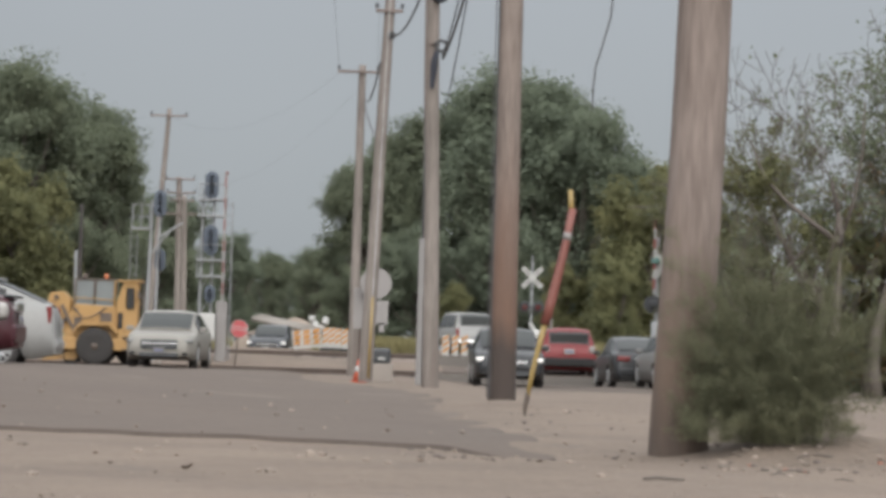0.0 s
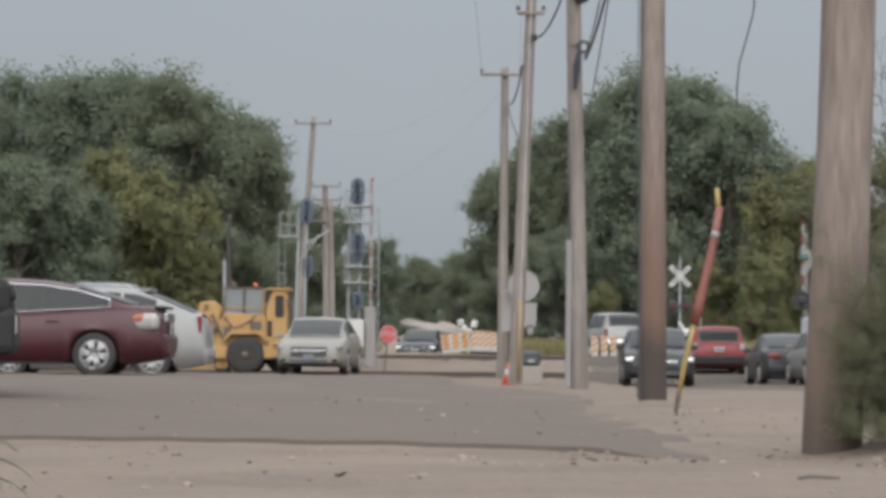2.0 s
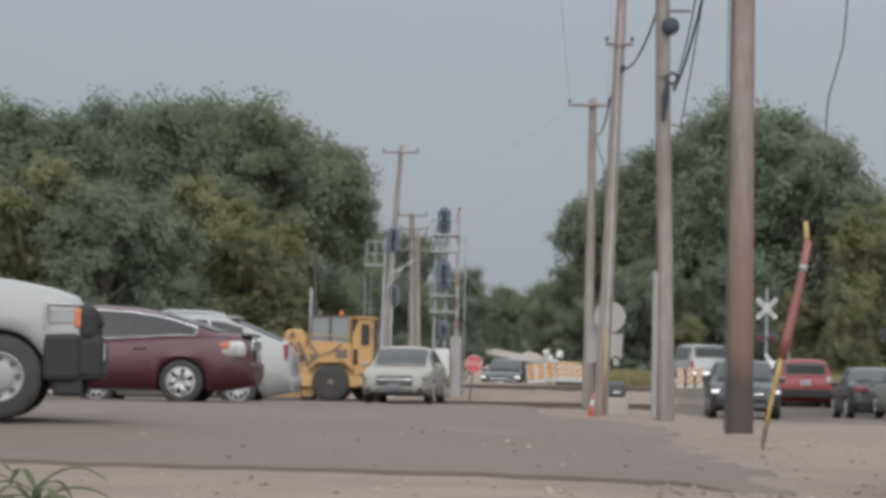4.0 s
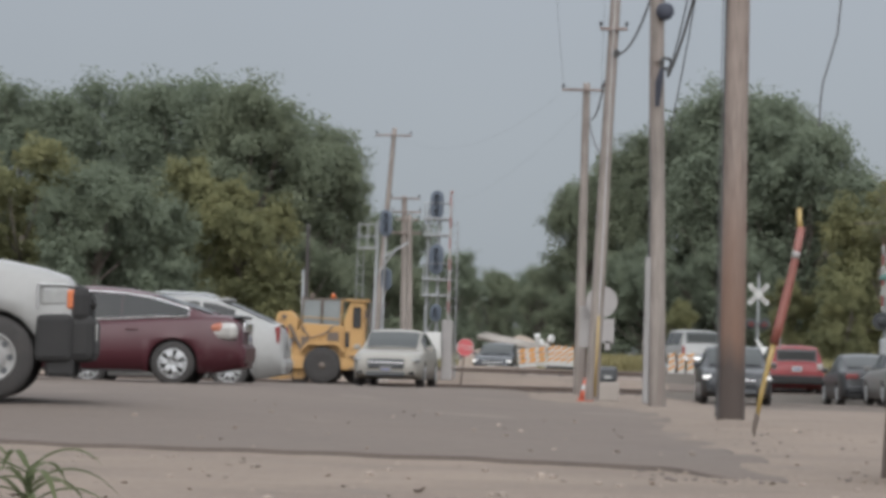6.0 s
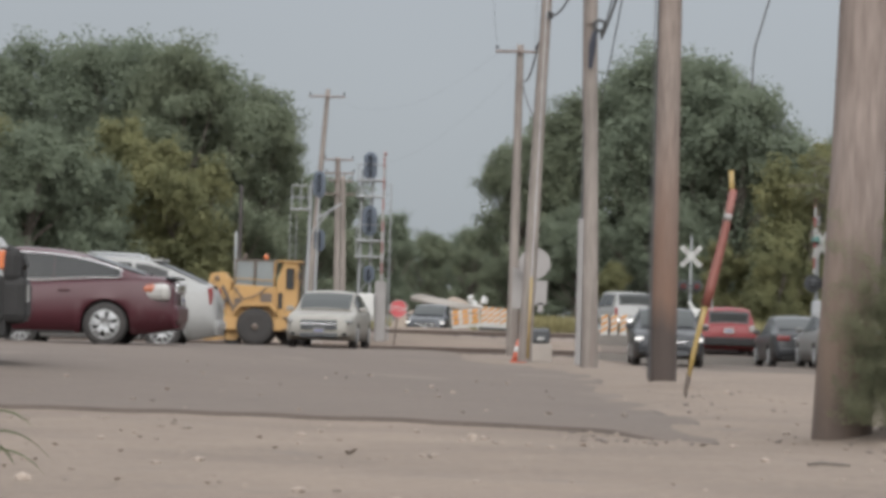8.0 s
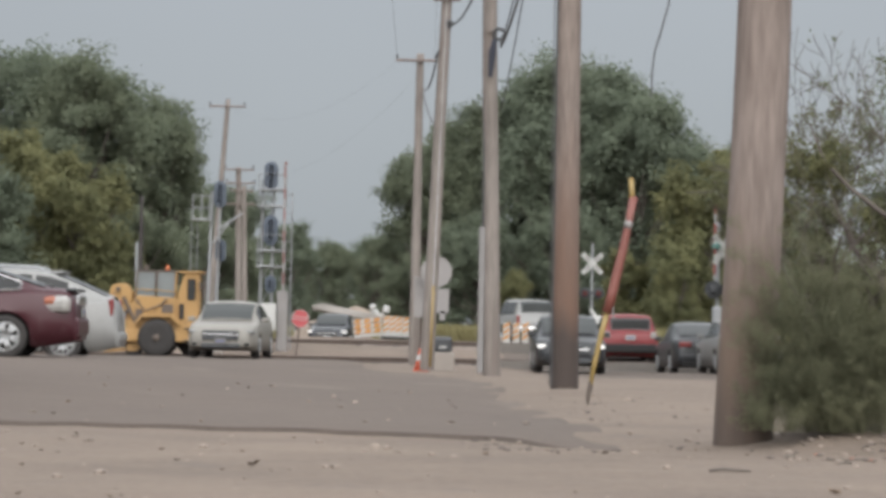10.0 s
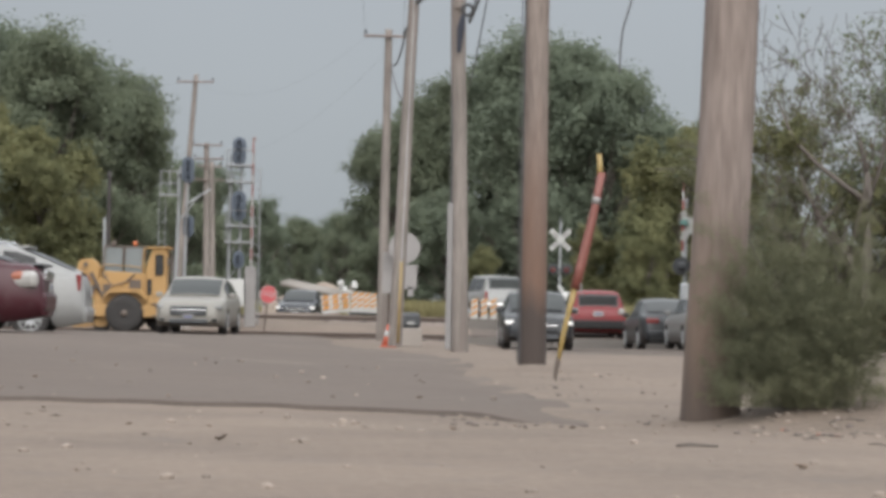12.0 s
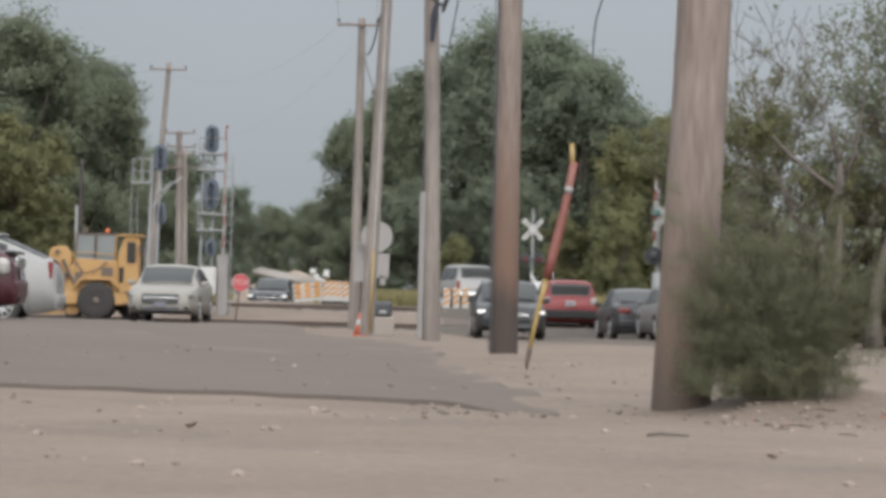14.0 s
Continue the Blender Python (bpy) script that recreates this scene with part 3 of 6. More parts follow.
# ---------------------------------------------------------------- vehicles
GLASS_DARK = mat("tinted_car_glass", (0.02275, 0.0234, 0.0234), (0.0325, 0.0325, 0.0325), scale=2, fine=10, rough=0.2, spec=0.14)
GLASS_PALE = mat("reflecting_car_glass", (0.027, 0.030, 0.030), (0.038, 0.041, 0.041), scale=1, fine=4, rough=0.3, spec=0.2)
CHROME = mat("chrome", (0.62, 0.62, 0.62), (0.5, 0.5, 0.5), scale=5, fine=30, rough=0.25, metal=1.0)
ALLOY = mat("alloy_wheel", (0.33, 0.33, 0.33), (0.25, 0.25, 0.25), scale=5, fine=30, rough=0.4, metal=0.6)
STEEL_RIM = mat("painted_steel_wheel", (0.19, 0.185, 0.178), (0.13, 0.125, 0.12), scale=5, fine=30, rough=0.55, metal=0.2)
PLASTIC = mat("black_bumper_plastic", (0.016, 0.0155, 0.016), (0.024, 0.023, 0.022), scale=4, fine=30, rough=0.8, spec=0.2)
UNDER = mat("underbody", (0.018, 0.017, 0.017), (0.03, 0.028, 0.027), scale=4, fine=30)
TAIL = mat("red_tail_lamp", (0.15, 0.02, 0.018), (0.11, 0.016, 0.015), scale=4, fine=30, rough=0.2)
CLEAR = mat("clear_lamp_glass", (0.26, 0.25, 0.235), (0.19, 0.18, 0.17), scale=8, fine=40, rough=0.2)
LENS = mat("unlit_headlamp", (0.20, 0.20, 0.19), (0.12, 0.12, 0.12), scale=14, fine=50, rough=0.25)
AMBER = mat("amber_lamp", (0.35, 0.091, 0.021), (0.28, 0.07, 0.021), scale=6, fine=40, rough=0.25)
TAIL_AMBER = mat("amber_red_lamp", (0.24, 0.075, 0.035), (0.18, 0.05, 0.03), scale=6, fine=40, rough=0.25)
LIT = glow("lit_headlamp", (1.0, 0.97, 0.92), 0.8)
PLATE = mat("number_plate", (0.24, 0.24, 0.23), (0.19, 0.19, 0.18), scale=8, fine=40, rough=0.5)
PLATE_DULL = mat("dusty_number_plate", (0.10, 0.097, 0.09), (0.08, 0.077, 0.07), scale=8, fine=40, rough=0.6)
PLATE_BAR = mat("plate_bar", (0.12, 0.12, 0.2), (0.1, 0.1, 0.15), scale=8, fine=40)
PLATE_RED = mat("red_front_plate", (0.294, 0.035, 0.042), (0.238, 0.028, 0.035), scale=8, fine=40)


def paint(name, c, rough=0.4):
    return mat(name, c, tuple(q * 0.82 for q in c), scale=0.9, fine=12, rough=rough, amount=0.5, coat=0.06, spec=0.3, spots=(tuple(0.8 * q + 0.035 for q in c), 1.6, 0.63))


def curve(table, x):
    """Smooth reading of (x, value) keys."""
    if x <= table[0][0]:
        return table[0][1]
    for (a, va), (b, vb) in zip(table, table[1:]):
        if x <= b:
            return va + (vb - va) * (x - a) / (b - a)
    return table[-1][1]


def wheel(parent, x, y, r, width, spokes, name="wheel", steel=False, twin=0.0):
    """Tyre, rim and spokes; the outer face looks along the sign of y."""
    s = 1 if y > 0 else -1
    w = new(name)
    w.parent = parent
    w.matrix_basis = pose(x, y, r)
    h = width / 2
    bm = bmesh.new()
    lathe(bm, [(r * 0.56, -h), (r * 0.86, -h * 1.04), (r * 0.97, -h * 0.8), (r, -h * 0.5), (r, h * 0.5), (r * 0.97, h * 0.8), (r * 0.86, h * 1.04), (r * 0.56, h), (r * 0.54, 0), (r * 0.56, -h)], 28, "Y", False)
    me = finish("tyre", bm, RUBBER, True)
    tyre = new("tyre", me)
    tyre.parent = w
    bm = bmesh.new()
    k = s * h
    tyre_r, r = r, r * (0.88 if steel else 1.0)
    lathe(bm, [(r * 0.66, k * 0.6), (r * 0.66, k * 1.06), (r * 0.60, k * 1.06), (r * 0.57, k * 0.72), (r * 0.53, k * 0.70)], 28, "Y", False)
    # dark disc added behind the rim for the shade in its gaps
    back = lathe(bmesh.new(), [(r * 0.57, k * 0.66), (r * 0.3, k * 0.62), (0.001, k * 0.62)], 24, "Y")
    disc = new("rim_backing", finish("rim_backing", back, UNDER, True))
    disc.parent = w
    if steel:
        lathe(bm, [(r * 0.64, k * 0.8), (r * 0.63, k * 1.04), (r * 0.58, k * 0.90), (r * 0.42, k * 0.80), (r * 0.36, k * 0.98), (r * 0.30, k * 1.06), (r * 0.12, k * 1.04), (0.001, k * 1.10)], 28, "Y")
        # no holes are cut: solid black plugs give their shade
        for i in range(8):
            a = 2 * math.pi * i / 8
            holes = bmesh.new()
            rod(holes, (r * 0.50 * math.cos(a), k * 0.7, r * 0.50 * math.sin(a)), (r * 0.50 * math.cos(a), k * 0.90, r * 0.50 * math.sin(a)), r * 0.095, seg=8)
            hole = new("rim_hole_shade", finish("rim_hole_shade", holes, BLACK, False))
            hole.parent = w
    for i in range(0 if steel else spokes):
        a = 2 * math.pi * (i // 2 * 2 if twin else i) / spokes + 0.2 + (twin if i % 2 else -twin)
        d = Vector((math.cos(a), 0, math.sin(a)))
        rod(bm, d * r * 0.1 + Vector((0, k * 0.88, 0)), d * r * 0.6 + Vector((0, k * 0.94, 0)), r * 0.08, r * 0.095, 6)
    lathe(bm, [(r * 0.17, k * 0.7), (r * 0.17, k * 1.0), (0.001, k * 1.05)], 14, "Y")
    rim = new("rim", finish("rim", bm, STEEL_RIM if steel else ALLOY, True))
    rim.parent = w
    return w


def sheet(fn, us, vs):
    """A panel from a surface function over two lists, backed by a small thickness."""
    bm = bmesh.new()
    g = [[bm.verts.new(fn(u, v)) for v in vs] for u in us]
    for i in range(len(us) - 1):
        for j in range(len(vs) - 1):
            bm.faces.new((g[i][j], g[i + 1][j], g[i + 1][j + 1], g[i][j + 1]))
    bmesh.ops.recalc_face_normals(bm, faces=bm.faces)
    return bm


def span(a, b, n):
    return [a + (b - a) * i / n for i in range(n + 1)]


def car(m, label, body, L, W, deck, roof, wheels, r, name="car", clear=0.2, belt_in=0.06, roof_in=0.24, windows=(), screen=None, rear=None, spokes=10,
        side_glass=GLASS_DARK, screen_glass=GLASS_PALE, category="car", lower=None, chrome_line=False, nose_round=0.35, tail_round=0.3, steel=False, twin=0.0):
    """A car that faces +x: lofted lower body with wheel arches, a glazed cabin, wheels, mirrors and sills."""
    t = thing(name, m, label, category, "vehicles at the crossing")
    xs = sorted(set([round(v, 3) for v in span(-L / 2, L / 2, 44)] + [round(w + r * 1.12 * math.cos(a), 3) for w in wheels for a in span(0, math.pi, 14)] + [-L / 2 + 0.03, L / 2 - 0.03, -L / 2 + 0.1, L / 2 - 0.1]))

    def half(x):
        f = max(0.0, (x - (L / 2 - 0.9)) / 0.9)
        q = max(0.0, (-x - (L / 2 - 0.9)) / 0.9)
        return W / 2 * (1 - nose_round * 0.55 * f ** 2.6 - tail_round * 0.5 * q ** 2.6)

    def low(x):
        z = clear + 0.10 * max(0.0, (abs(x) - (L / 2 - 0.5)) / 0.5)
        for w in wheels:
            d = r * 1.12
            if abs(x - w) < d:
                z = max(z, r + math.sqrt(d * d - (x - w) ** 2) * 0.98)
        return z

    bm = bmesh.new()
    rows = []
    for x in xs:
        w, zb, zt = half(x), low(x), curve(deck, x)
        zt = max(zt, zb + 0.05)
        zm = clear + (zt - clear) * 0.62
        p = [(0, zb), (w * 0.80, zb), (w * 0.965, zb), (w, max(zb + 0.02, zm - 0.15)), (w * 0.995, max(zb + 0.03, zm)), (w * 0.965, max(zb + 0.035, zt - 0.10)), (w * 0.93, max(zb + 0.04, zt - 0.03)), (w * 0.82, zt), (w * 0.4, zt + 0.022), (0, zt + 0.03)]
        rows.append([bm.verts.new((x, y, z)) for y, z in p] + [bm.verts.new((x, -y, z)) for y, z in p[-2:0:-1]])
    n = len(rows[0])
    for a, b in zip(rows, rows[1:]):
        for i in range(n):
            bm.faces.new((a[i], a[(i + 1) % n], b[(i + 1) % n], b[i]))
    bm.faces.new(rows[0])
    bm.faces.new(rows[-1][::-1])
    bmesh.ops.recalc_face_normals(bm, faces=bm.faces)
    part("body", bm, body, t, smooth=True)
    # cabin
    rx0, rx1 = roof[0][0], roof[-1][0]

    def cab(x, h, out=0.0):
        b, z = curve(deck, x) - 0.03, curve(roof, x)
        y = half(x) - belt_in - (roof_in - belt_in) * h ** 1.25
        return y + out, b + (z - b) * h

    bm = bmesh.new()
    rows = []
    for x in span(rx0, rx1, 36):
        hs = (0, 0.35, 0.7, 0.9, 0.97)
        p = [cab(x, h) for h in hs]
        yt, zt = cab(x, 1.0)
        p += [(yt - 0.06, zt), (yt * 0.5, zt + 0.03), (0, zt + 0.04)]
        rows.append([bm.verts.new((x, y, z)) for y, z in p] + [bm.verts.new((x, -y, z)) for y, z in p[-2::-1]])
    for a, b in zip(rows, rows[1:]):
        for i in range(len(a) - 1):
            bm.faces.new((a[i], a[i + 1], b[i + 1], b[i]))
    bmesh.ops.recalc_face_normals(bm, faces=bm.faces)
    part("cabin", bm, body, t, smooth=True)
    for x0, x1 in windows:
        for s in (1, -1):
            def fn(u, v, s=s):
                h = 0.10 + v * 0.76
                y, z = cab(u, h, 0.012)
                return (u, s * y, z)
            part("side_window", sheet(fn, span(x0, x1, 12), span(0, 1, 6)), side_glass, t, smooth=True)
    for nm, pair in (("windscreen", screen), ("rear_window", rear)):
        if pair:
            def top(u, v):
                yt, zt = cab(u, 1.0)
                return (u, v * (yt - 0.02), zt + 0.05 - 0.025 * v * v)
            part(nm, sheet(top, span(pair[0], pair[1], 8), span(-1, 1, 10)), screen_glass, t, smooth=True)
    if chrome_line:
        for s in (1, -1):
            x0, x1 = windows[0][0], windows[-1][1]
            pts = [(u, s * (cab(u, 0.08)[0] + 0.015), cab(u, 0.08)[1]) for u in span(x1, x0, 14)] + [(u, s * (cab(u, 0.9)[0] + 0.015), cab(u, 0.9)[1]) for u in span(x0, x1, 14)]
            part("window_trim", tube(bmesh.new(), pts, 0.011, 5), CHROME, t, "chrome window surround")
    part("underbody", boxed(L * 0.86, W * 0.74, 0.5, 0, 0, clear + 0.28, bevel=0.04), UNDER, t)
    for wx in wheels:
        for s in (1, -1):
            wheel(t, wx, s * (W / 2 - 0.12), r, 0.21, spokes, steel=steel, twin=twin)
    for s in (1, -1):
        mx = rx1 - 0.45
        y, z = cab(mx, 0.1)
        bm = boxed(0.10, 0.19, 0.13, mx, s * (y + 0.12), z + 0.05, bevel=0.035)
        part("wing_mirror", bm, body if lower is None else lower, t)
    return t, half


def lamp(t, name, material, x, y, z, sx, sy, sz, turn=0, bevel=0.03, label=""):
    return part(name, boxed(sx, sy, sz, bevel=min(bevel, 0.45 * min(sx, sy, sz))), material, t, label, m=pose(x, y, z, 0, 0, turn))


def plate(t, x, z, material=PLATE, y=0.0):
    p = part("number_plate", boxed(0.02, 0.31, 0.16, bevel=0.005), material, t, m=pose(x, y, z))
    part("plate_bar", boxed(0.01, 0.22, 0.06, bevel=0.002), PLATE_BAR, p, m=pose(0.009 if x > 0 else -0.009, 0, 0))


SEDAN_DECK = [(-2.42, 0.62), (-2.36, 0.92), (-2.2, 1.02), (-1.6, 1.06), (-0.6, 0.99), (0.7, 0.96), (1.2, 0.96), (1.9, 0.88), (2.22, 0.82), (2.36, 0.74), (2.42, 0.66)]
SEDAN_ROOF = [(-1.85, 1.05), (-1.5, 1.20), (-1.05, 1.38), (-0.5, 1.46), (0.0, 1.475), (0.4, 1.42), (0.85, 1.20), (1.25, 0.97)]


def sedan(m, label, body, rear_look, plate_material=PLATE, lit=False, **kw):
    t, half = car(m, label, body, 4.84, 1.83, SEDAN_DECK, SEDAN_ROOF, (-1.38, 1.40), 0.33, windows=((-1.42, -0.55), (-0.48, 0.75)), screen=(0.46, 1.2), rear=(-1.75, -1.1), **kw)
    if rear_look:
        for s in (1, -1):
            lamp(t, "tail_lamp", TAIL, -2.33, s * 0.60, 0.86, 0.16, 0.36, 0.15, s * -14)
        lamp(t, "boot_trim", CHROME, -2.40, 0, 0.86, 0.03, 0.7, 0.03)
        lamp(t, "rear_bumper", body, -2.40, 0, 0.48, 0.14, 1.5, 0.24, bevel=0.06)
        lamp(t, "bumper_valance", PLASTIC, -2.42, 0, 0.30, 0.10, 1.4, 0.14)
        plate(t, -2.46, 0.72)
    else:
        for s in (1, -1):
            lamp(t, "headlamp", LIT if lit else LENS, 2.26, s * 0.66, 0.69, 0.22, 0.36, 0.095, s * -22, label="lit headlamp" if lit else "")
            lamp(t, "fog_lamp_recess", PLASTIC, 2.36, s * 0.60, 0.36, 0.12, 0.30, 0.10, s * -14)
        lamp(t, "grille", BLACK, 2.41, 0, 0.60, 0.10, 0.94, 0.25)
        lamp(t, "grille_bar", CHROME, 2.455, 0, 0.62, 0.02, 0.90, 0.035)
        lamp(t, "bumper_intake", BLACK, 2.40, 0, 0.33, 0.10, 1.0, 0.12)
        plate(t, 2.46, 0.45, plate_material)
    return t


SILVER = paint("silver_car_paint", (0.178, 0.167, 0.148))
GREY_DARK = paint("dark_grey_car_paint", (0.0215, 0.0225, 0.025), 0.35)
MAROON = paint("maroon_car_paint", (0.043, 0.0115, 0.0155), 0.38)
WHITE_CAR = paint("white_car_paint", (0.205, 0.203, 0.197))
RED_CAR = paint("red_car_paint", (0.135, 0.0125, 0.0145))
CHAMPAGNE = paint("champagne_car_paint", (0.15, 0.146, 0.14))
BLACK_CAR = paint("black_car_paint", (0.03, 0.032, 0.037), 0.25)


def on(x, y, turn):
    return pose(x, y, ground_z(x, y) + 0.03, 0, 0, turn)


sedan(on(-4.36, 75.0, -93.5), "silver compact sedan facing the lot with dusty bonnet", SILVER, False, PLATE_DULL)
sedan(on(4.45, 73.5, -91), "dark sedan with lit headlamps driving off the crossing", GREY_DARK, False, PLATE_RED, True, spokes=8)
sedan(on(8.65, 81.8, 92), "dark grey sedan waiting at the crossing", GREY_DARK, True, side_glass=GLASS_PALE)
sedan(on(9.42, 77.4, 93), "silver sedan waiting behind the dark one", CHAMPAGNE, True)
sedan(on(-2.75, 126.0, -97), "dark sedan with headlamps on beyond the tracks", BLACK_CAR, False, PLATE, True)

# maroon sedan, seen from its rear quarter
t, half = car(pose(-7.43, 44.55, 0.14, 0, 0, 180), "maroon sedan with chrome window trim and alloy wheels", MAROON, 4.95, 1.86,
              [(-2.48, 0.58), (-2.44, 0.98), (-2.30, 1.08), (-1.9, 1.10), (-1.2, 1.07), (-0.4, 1.00), (1.0, 0.97), (1.9, 0.90), (2.3, 0.75), (2.47, 0.55)],
              [(-2.0, 1.10), (-1.6, 1.22), (-1.1, 1.38), (-0.6, 1.465), (0.0, 1.50), (0.4, 1.46), (0.9, 1.26), (1.35, 0.99)], (-1.40, 1.43), 0.345,
              windows=((-1.62, -0.585), (-0.575, 0.8)), screen=(0.5, 1.3), rear=(-1.95, -1.1), chrome_line=True, spokes=12, twin=0.17)
for s in (1, -1):
    q = lamp(t, "tail_lamp", CLEAR, -2.14, s * 0.82, 0.86, 0.56, 0.20, 0.27, s * -17, 0.09, "clear and amber tail lamp")
    part("amber_lens", boxed(0.34, 0.205, 0.16, bevel=0.06), TAIL_AMBER, q, m=pose(0.10, 0.008 * s, 0.045))
    part("door_handle", boxed(0.2, 0.03, 0.03, bevel=0.01), MAROON, t, m=pose(-0.75, s * 0.92, 0.86))
    part("side_sill", boxed(1.9, 0.04, 0.10, bevel=0.015), PLASTIC, t, m=pose(0.02, s * 0.88, 0.24))
lamp(t, "boot_lip", GREY_DARK, -2.38, 0, 1.09, 0.16, 1.35, 0.05)
lamp(t, "rear_bumper", MAROON, -2.44, 0, 0.52, 0.16, 1.56, 0.3, bevel=0.07)
lamp(t, "tail_panel", CHROME, -2.46, 0, 0.93, 0.06, 1.1, 0.16)
plate(t, -2.50, 0.75)

# white crossover behind it
t, half = car(pose(-7.42, 53.0, 0.0, 0, 0, 180), "white crossover with roof rails and a rear spoiler", WHITE_CAR, 4.55, 1.85,
              [(-2.27, 0.62), (-2.24, 1.05), (-2.12, 1.20), (-1.6, 1.18), (0.9, 1.08), (1.7, 1.0), (2.1, 0.86), (2.27, 0.6)],
              [(-2.16, 1.19), (-1.8, 1.34), (-1.4, 1.51), (-1.0, 1.65), (-0.6, 1.70), (0.2, 1.70), (0.6, 1.58), (1.25, 1.1)], (-1.28, 1.36), 0.35,
              windows=((-1.35, -0.75), (-0.68, 0.9)), screen=(0.6, 1.2), rear=(-2.05, -1.15), spokes=10)
for s in (1, -1):
    lamp(t, "tail_lamp", TAIL, -2.15, s * 0.77, 1.02, 0.10, 0.10, 0.34, s * -30, 0.04)
    part("roof_rail", tube(bmesh.new(), [(-0.9, s * 0.6, 1.66), (-0.8, s * 0.6, 1.76), (0.1, s * 0.6, 1.78), (0.2, s * 0.6, 1.72)], 0.022, 6), STEEL, t)
    lamp(t, "wheel_trim", PLASTIC, 0.02, s * 0.86, 0.26, 1.9, 0.05, 0.14)
lamp(t, "rear_spoiler", WHITE_CAR, -1.10, 0, 1.67, 0.26, 1.10, 0.05)
lamp(t, "rear_bumper", WHITE_CAR, -2.22, 0, 0.48, 0.2, 1.5, 0.22, bevel=0.07)
plate(t, -2.32, 0.86)

# white pickup, its front wheel and bonnet towards the lot
t, half = car(pose(-7.68, 27.04, 0.15, 0, 0, 8), "white work pickup with black bumper and grille guard", WHITE_CAR, 6.04, 2.02,
              [(-2.85, 1.0), (-2.7, 1.30), (-0.6, 1.30), (0.9, 1.36), (1.6, 1.36), (2.25, 1.325), (2.65, 1.25), (2.88, 1.18), (2.98, 1.08), (3.02, 0.74)],
              [(-0.9, 1.30), (-0.8, 1.86), (-0.4, 1.92), (0.4, 1.92), (0.6, 1.84), (1.1, 1.30)], (-1.75, 2.2), 0.405, name="pickup_truck",
              windows=((-0.75, -0.15), (-0.08, 0.75)), screen=(0.55, 1.05), rear=None, clear=0.42, spokes=8, category="pickup truck", nose_round=0.12, tail_round=0.05, steel=True)
for s in (1, -1):
    q = lamp(t, "headlamp", LENS, 2.78, s * 0.86, 0.99, 0.36, 0.24, 0.24, s * -10, 0.06, "clear headlamp with amber marker")
    part("amber_lens", boxed(0.075, 0.25, 0.18, bevel=0.02), AMBER, q, m=pose(0.13, 0.012 * s, -0.02))
    part("lamp_trim", boxed(0.36, 0.25, 0.016, bevel=0.006), ALLOY, q, m=pose(0.0, 0.01 * s, 0.11))
    part("lamp_trim", boxed(0.024, 0.25, 0.22, bevel=0.01), ALLOY, q, m=pose(-0.18, 0.01 * s, -0.01))
    lamp(t, "lower_cladding", PLASTIC, 2.78, s * 0.93, 0.60, 0.36, 0.18, 0.46, 0, 0.06)
    lamp(t, "air_dam", PLASTIC, 2.84, s * 0.82, 0.33, 0.28, 0.30, 0.20, 0, 0.04)
    part("grille_guard_upright", tube(bmesh.new(), [(3.04, s * 0.40, 0.60), (3.07, s * 0.40, 0.85), (3.06, s * 0.40, 1.06)], 0.035, 8), PLASTIC, t)
    lamp(t, "guard_wing", PLASTIC, 3.00, s * 0.74, 0.92, 0.20, 0.50, 0.36, s * -6, 0.09)
lamp(t, "front_bumper", PLASTIC, 2.95, 0, 0.60, 0.44, 1.96, 0.46, 0, 0.09)
lamp(t, "grille", PLASTIC, 2.97, 0, 0.95, 0.10, 1.3, 0.34, 0, 0.03)
part("grille_guard_bar", rodded((3.10, -0.66, 0.95), (3.10, 0.66, 0.95), 0.04), PLASTIC, t)
lamp(t, "tow_plate", PLATE, 3.175, -0.84, 0.66, 0.02, 0.10, 0.16, 0, 0.004)
lamp(t, "load_bed_liner", UNDER, -1.85, 0, 1.31, 1.6, 1.6, 0.06)

# red boxy off-roader
t, half = car(on(7.3, 90.6, 91), "red boxy off-road car at the crossing", RED_CAR, 4.25, 1.82,
              [(-2.12, 0.66), (-2.09, 0.94), (-2.0, 1.02), (1.0, 1.0), (1.9, 0.95), (2.08, 0.8), (2.12, 0.58)],
              [(-2.04, 1.0), (-1.9, 1.36), (-1.75, 1.48), (-1.0, 1.53), (0.5, 1.52), (0.75, 1.45), (1.2, 1.0)], (-1.25, 1.3), 0.34,
              windows=((-1.7, -0.7), (-0.62, 0.8)), screen=(0.75, 1.15), rear=(-2.03, -1.86), spokes=8, nose_round=0.15, tail_round=0.1)
lamp(t, "rear_glass", GLASS_DARK, -1.99, 0, 1.23, 0.06, 1.16, 0.30, 0, 0.02)
for s in (1, -1):
    lamp(t, "tail_lamp", CLEAR, -2.10, s * 0.72, 0.90, 0.08, 0.17, 0.2, 0, 0.03)
lamp(t, "rear_bumper", PLASTIC, -2.12, 0, 0.48, 0.18, 1.68, 0.28, 0, 0.06)
plate(t, -2.15, 0.82)

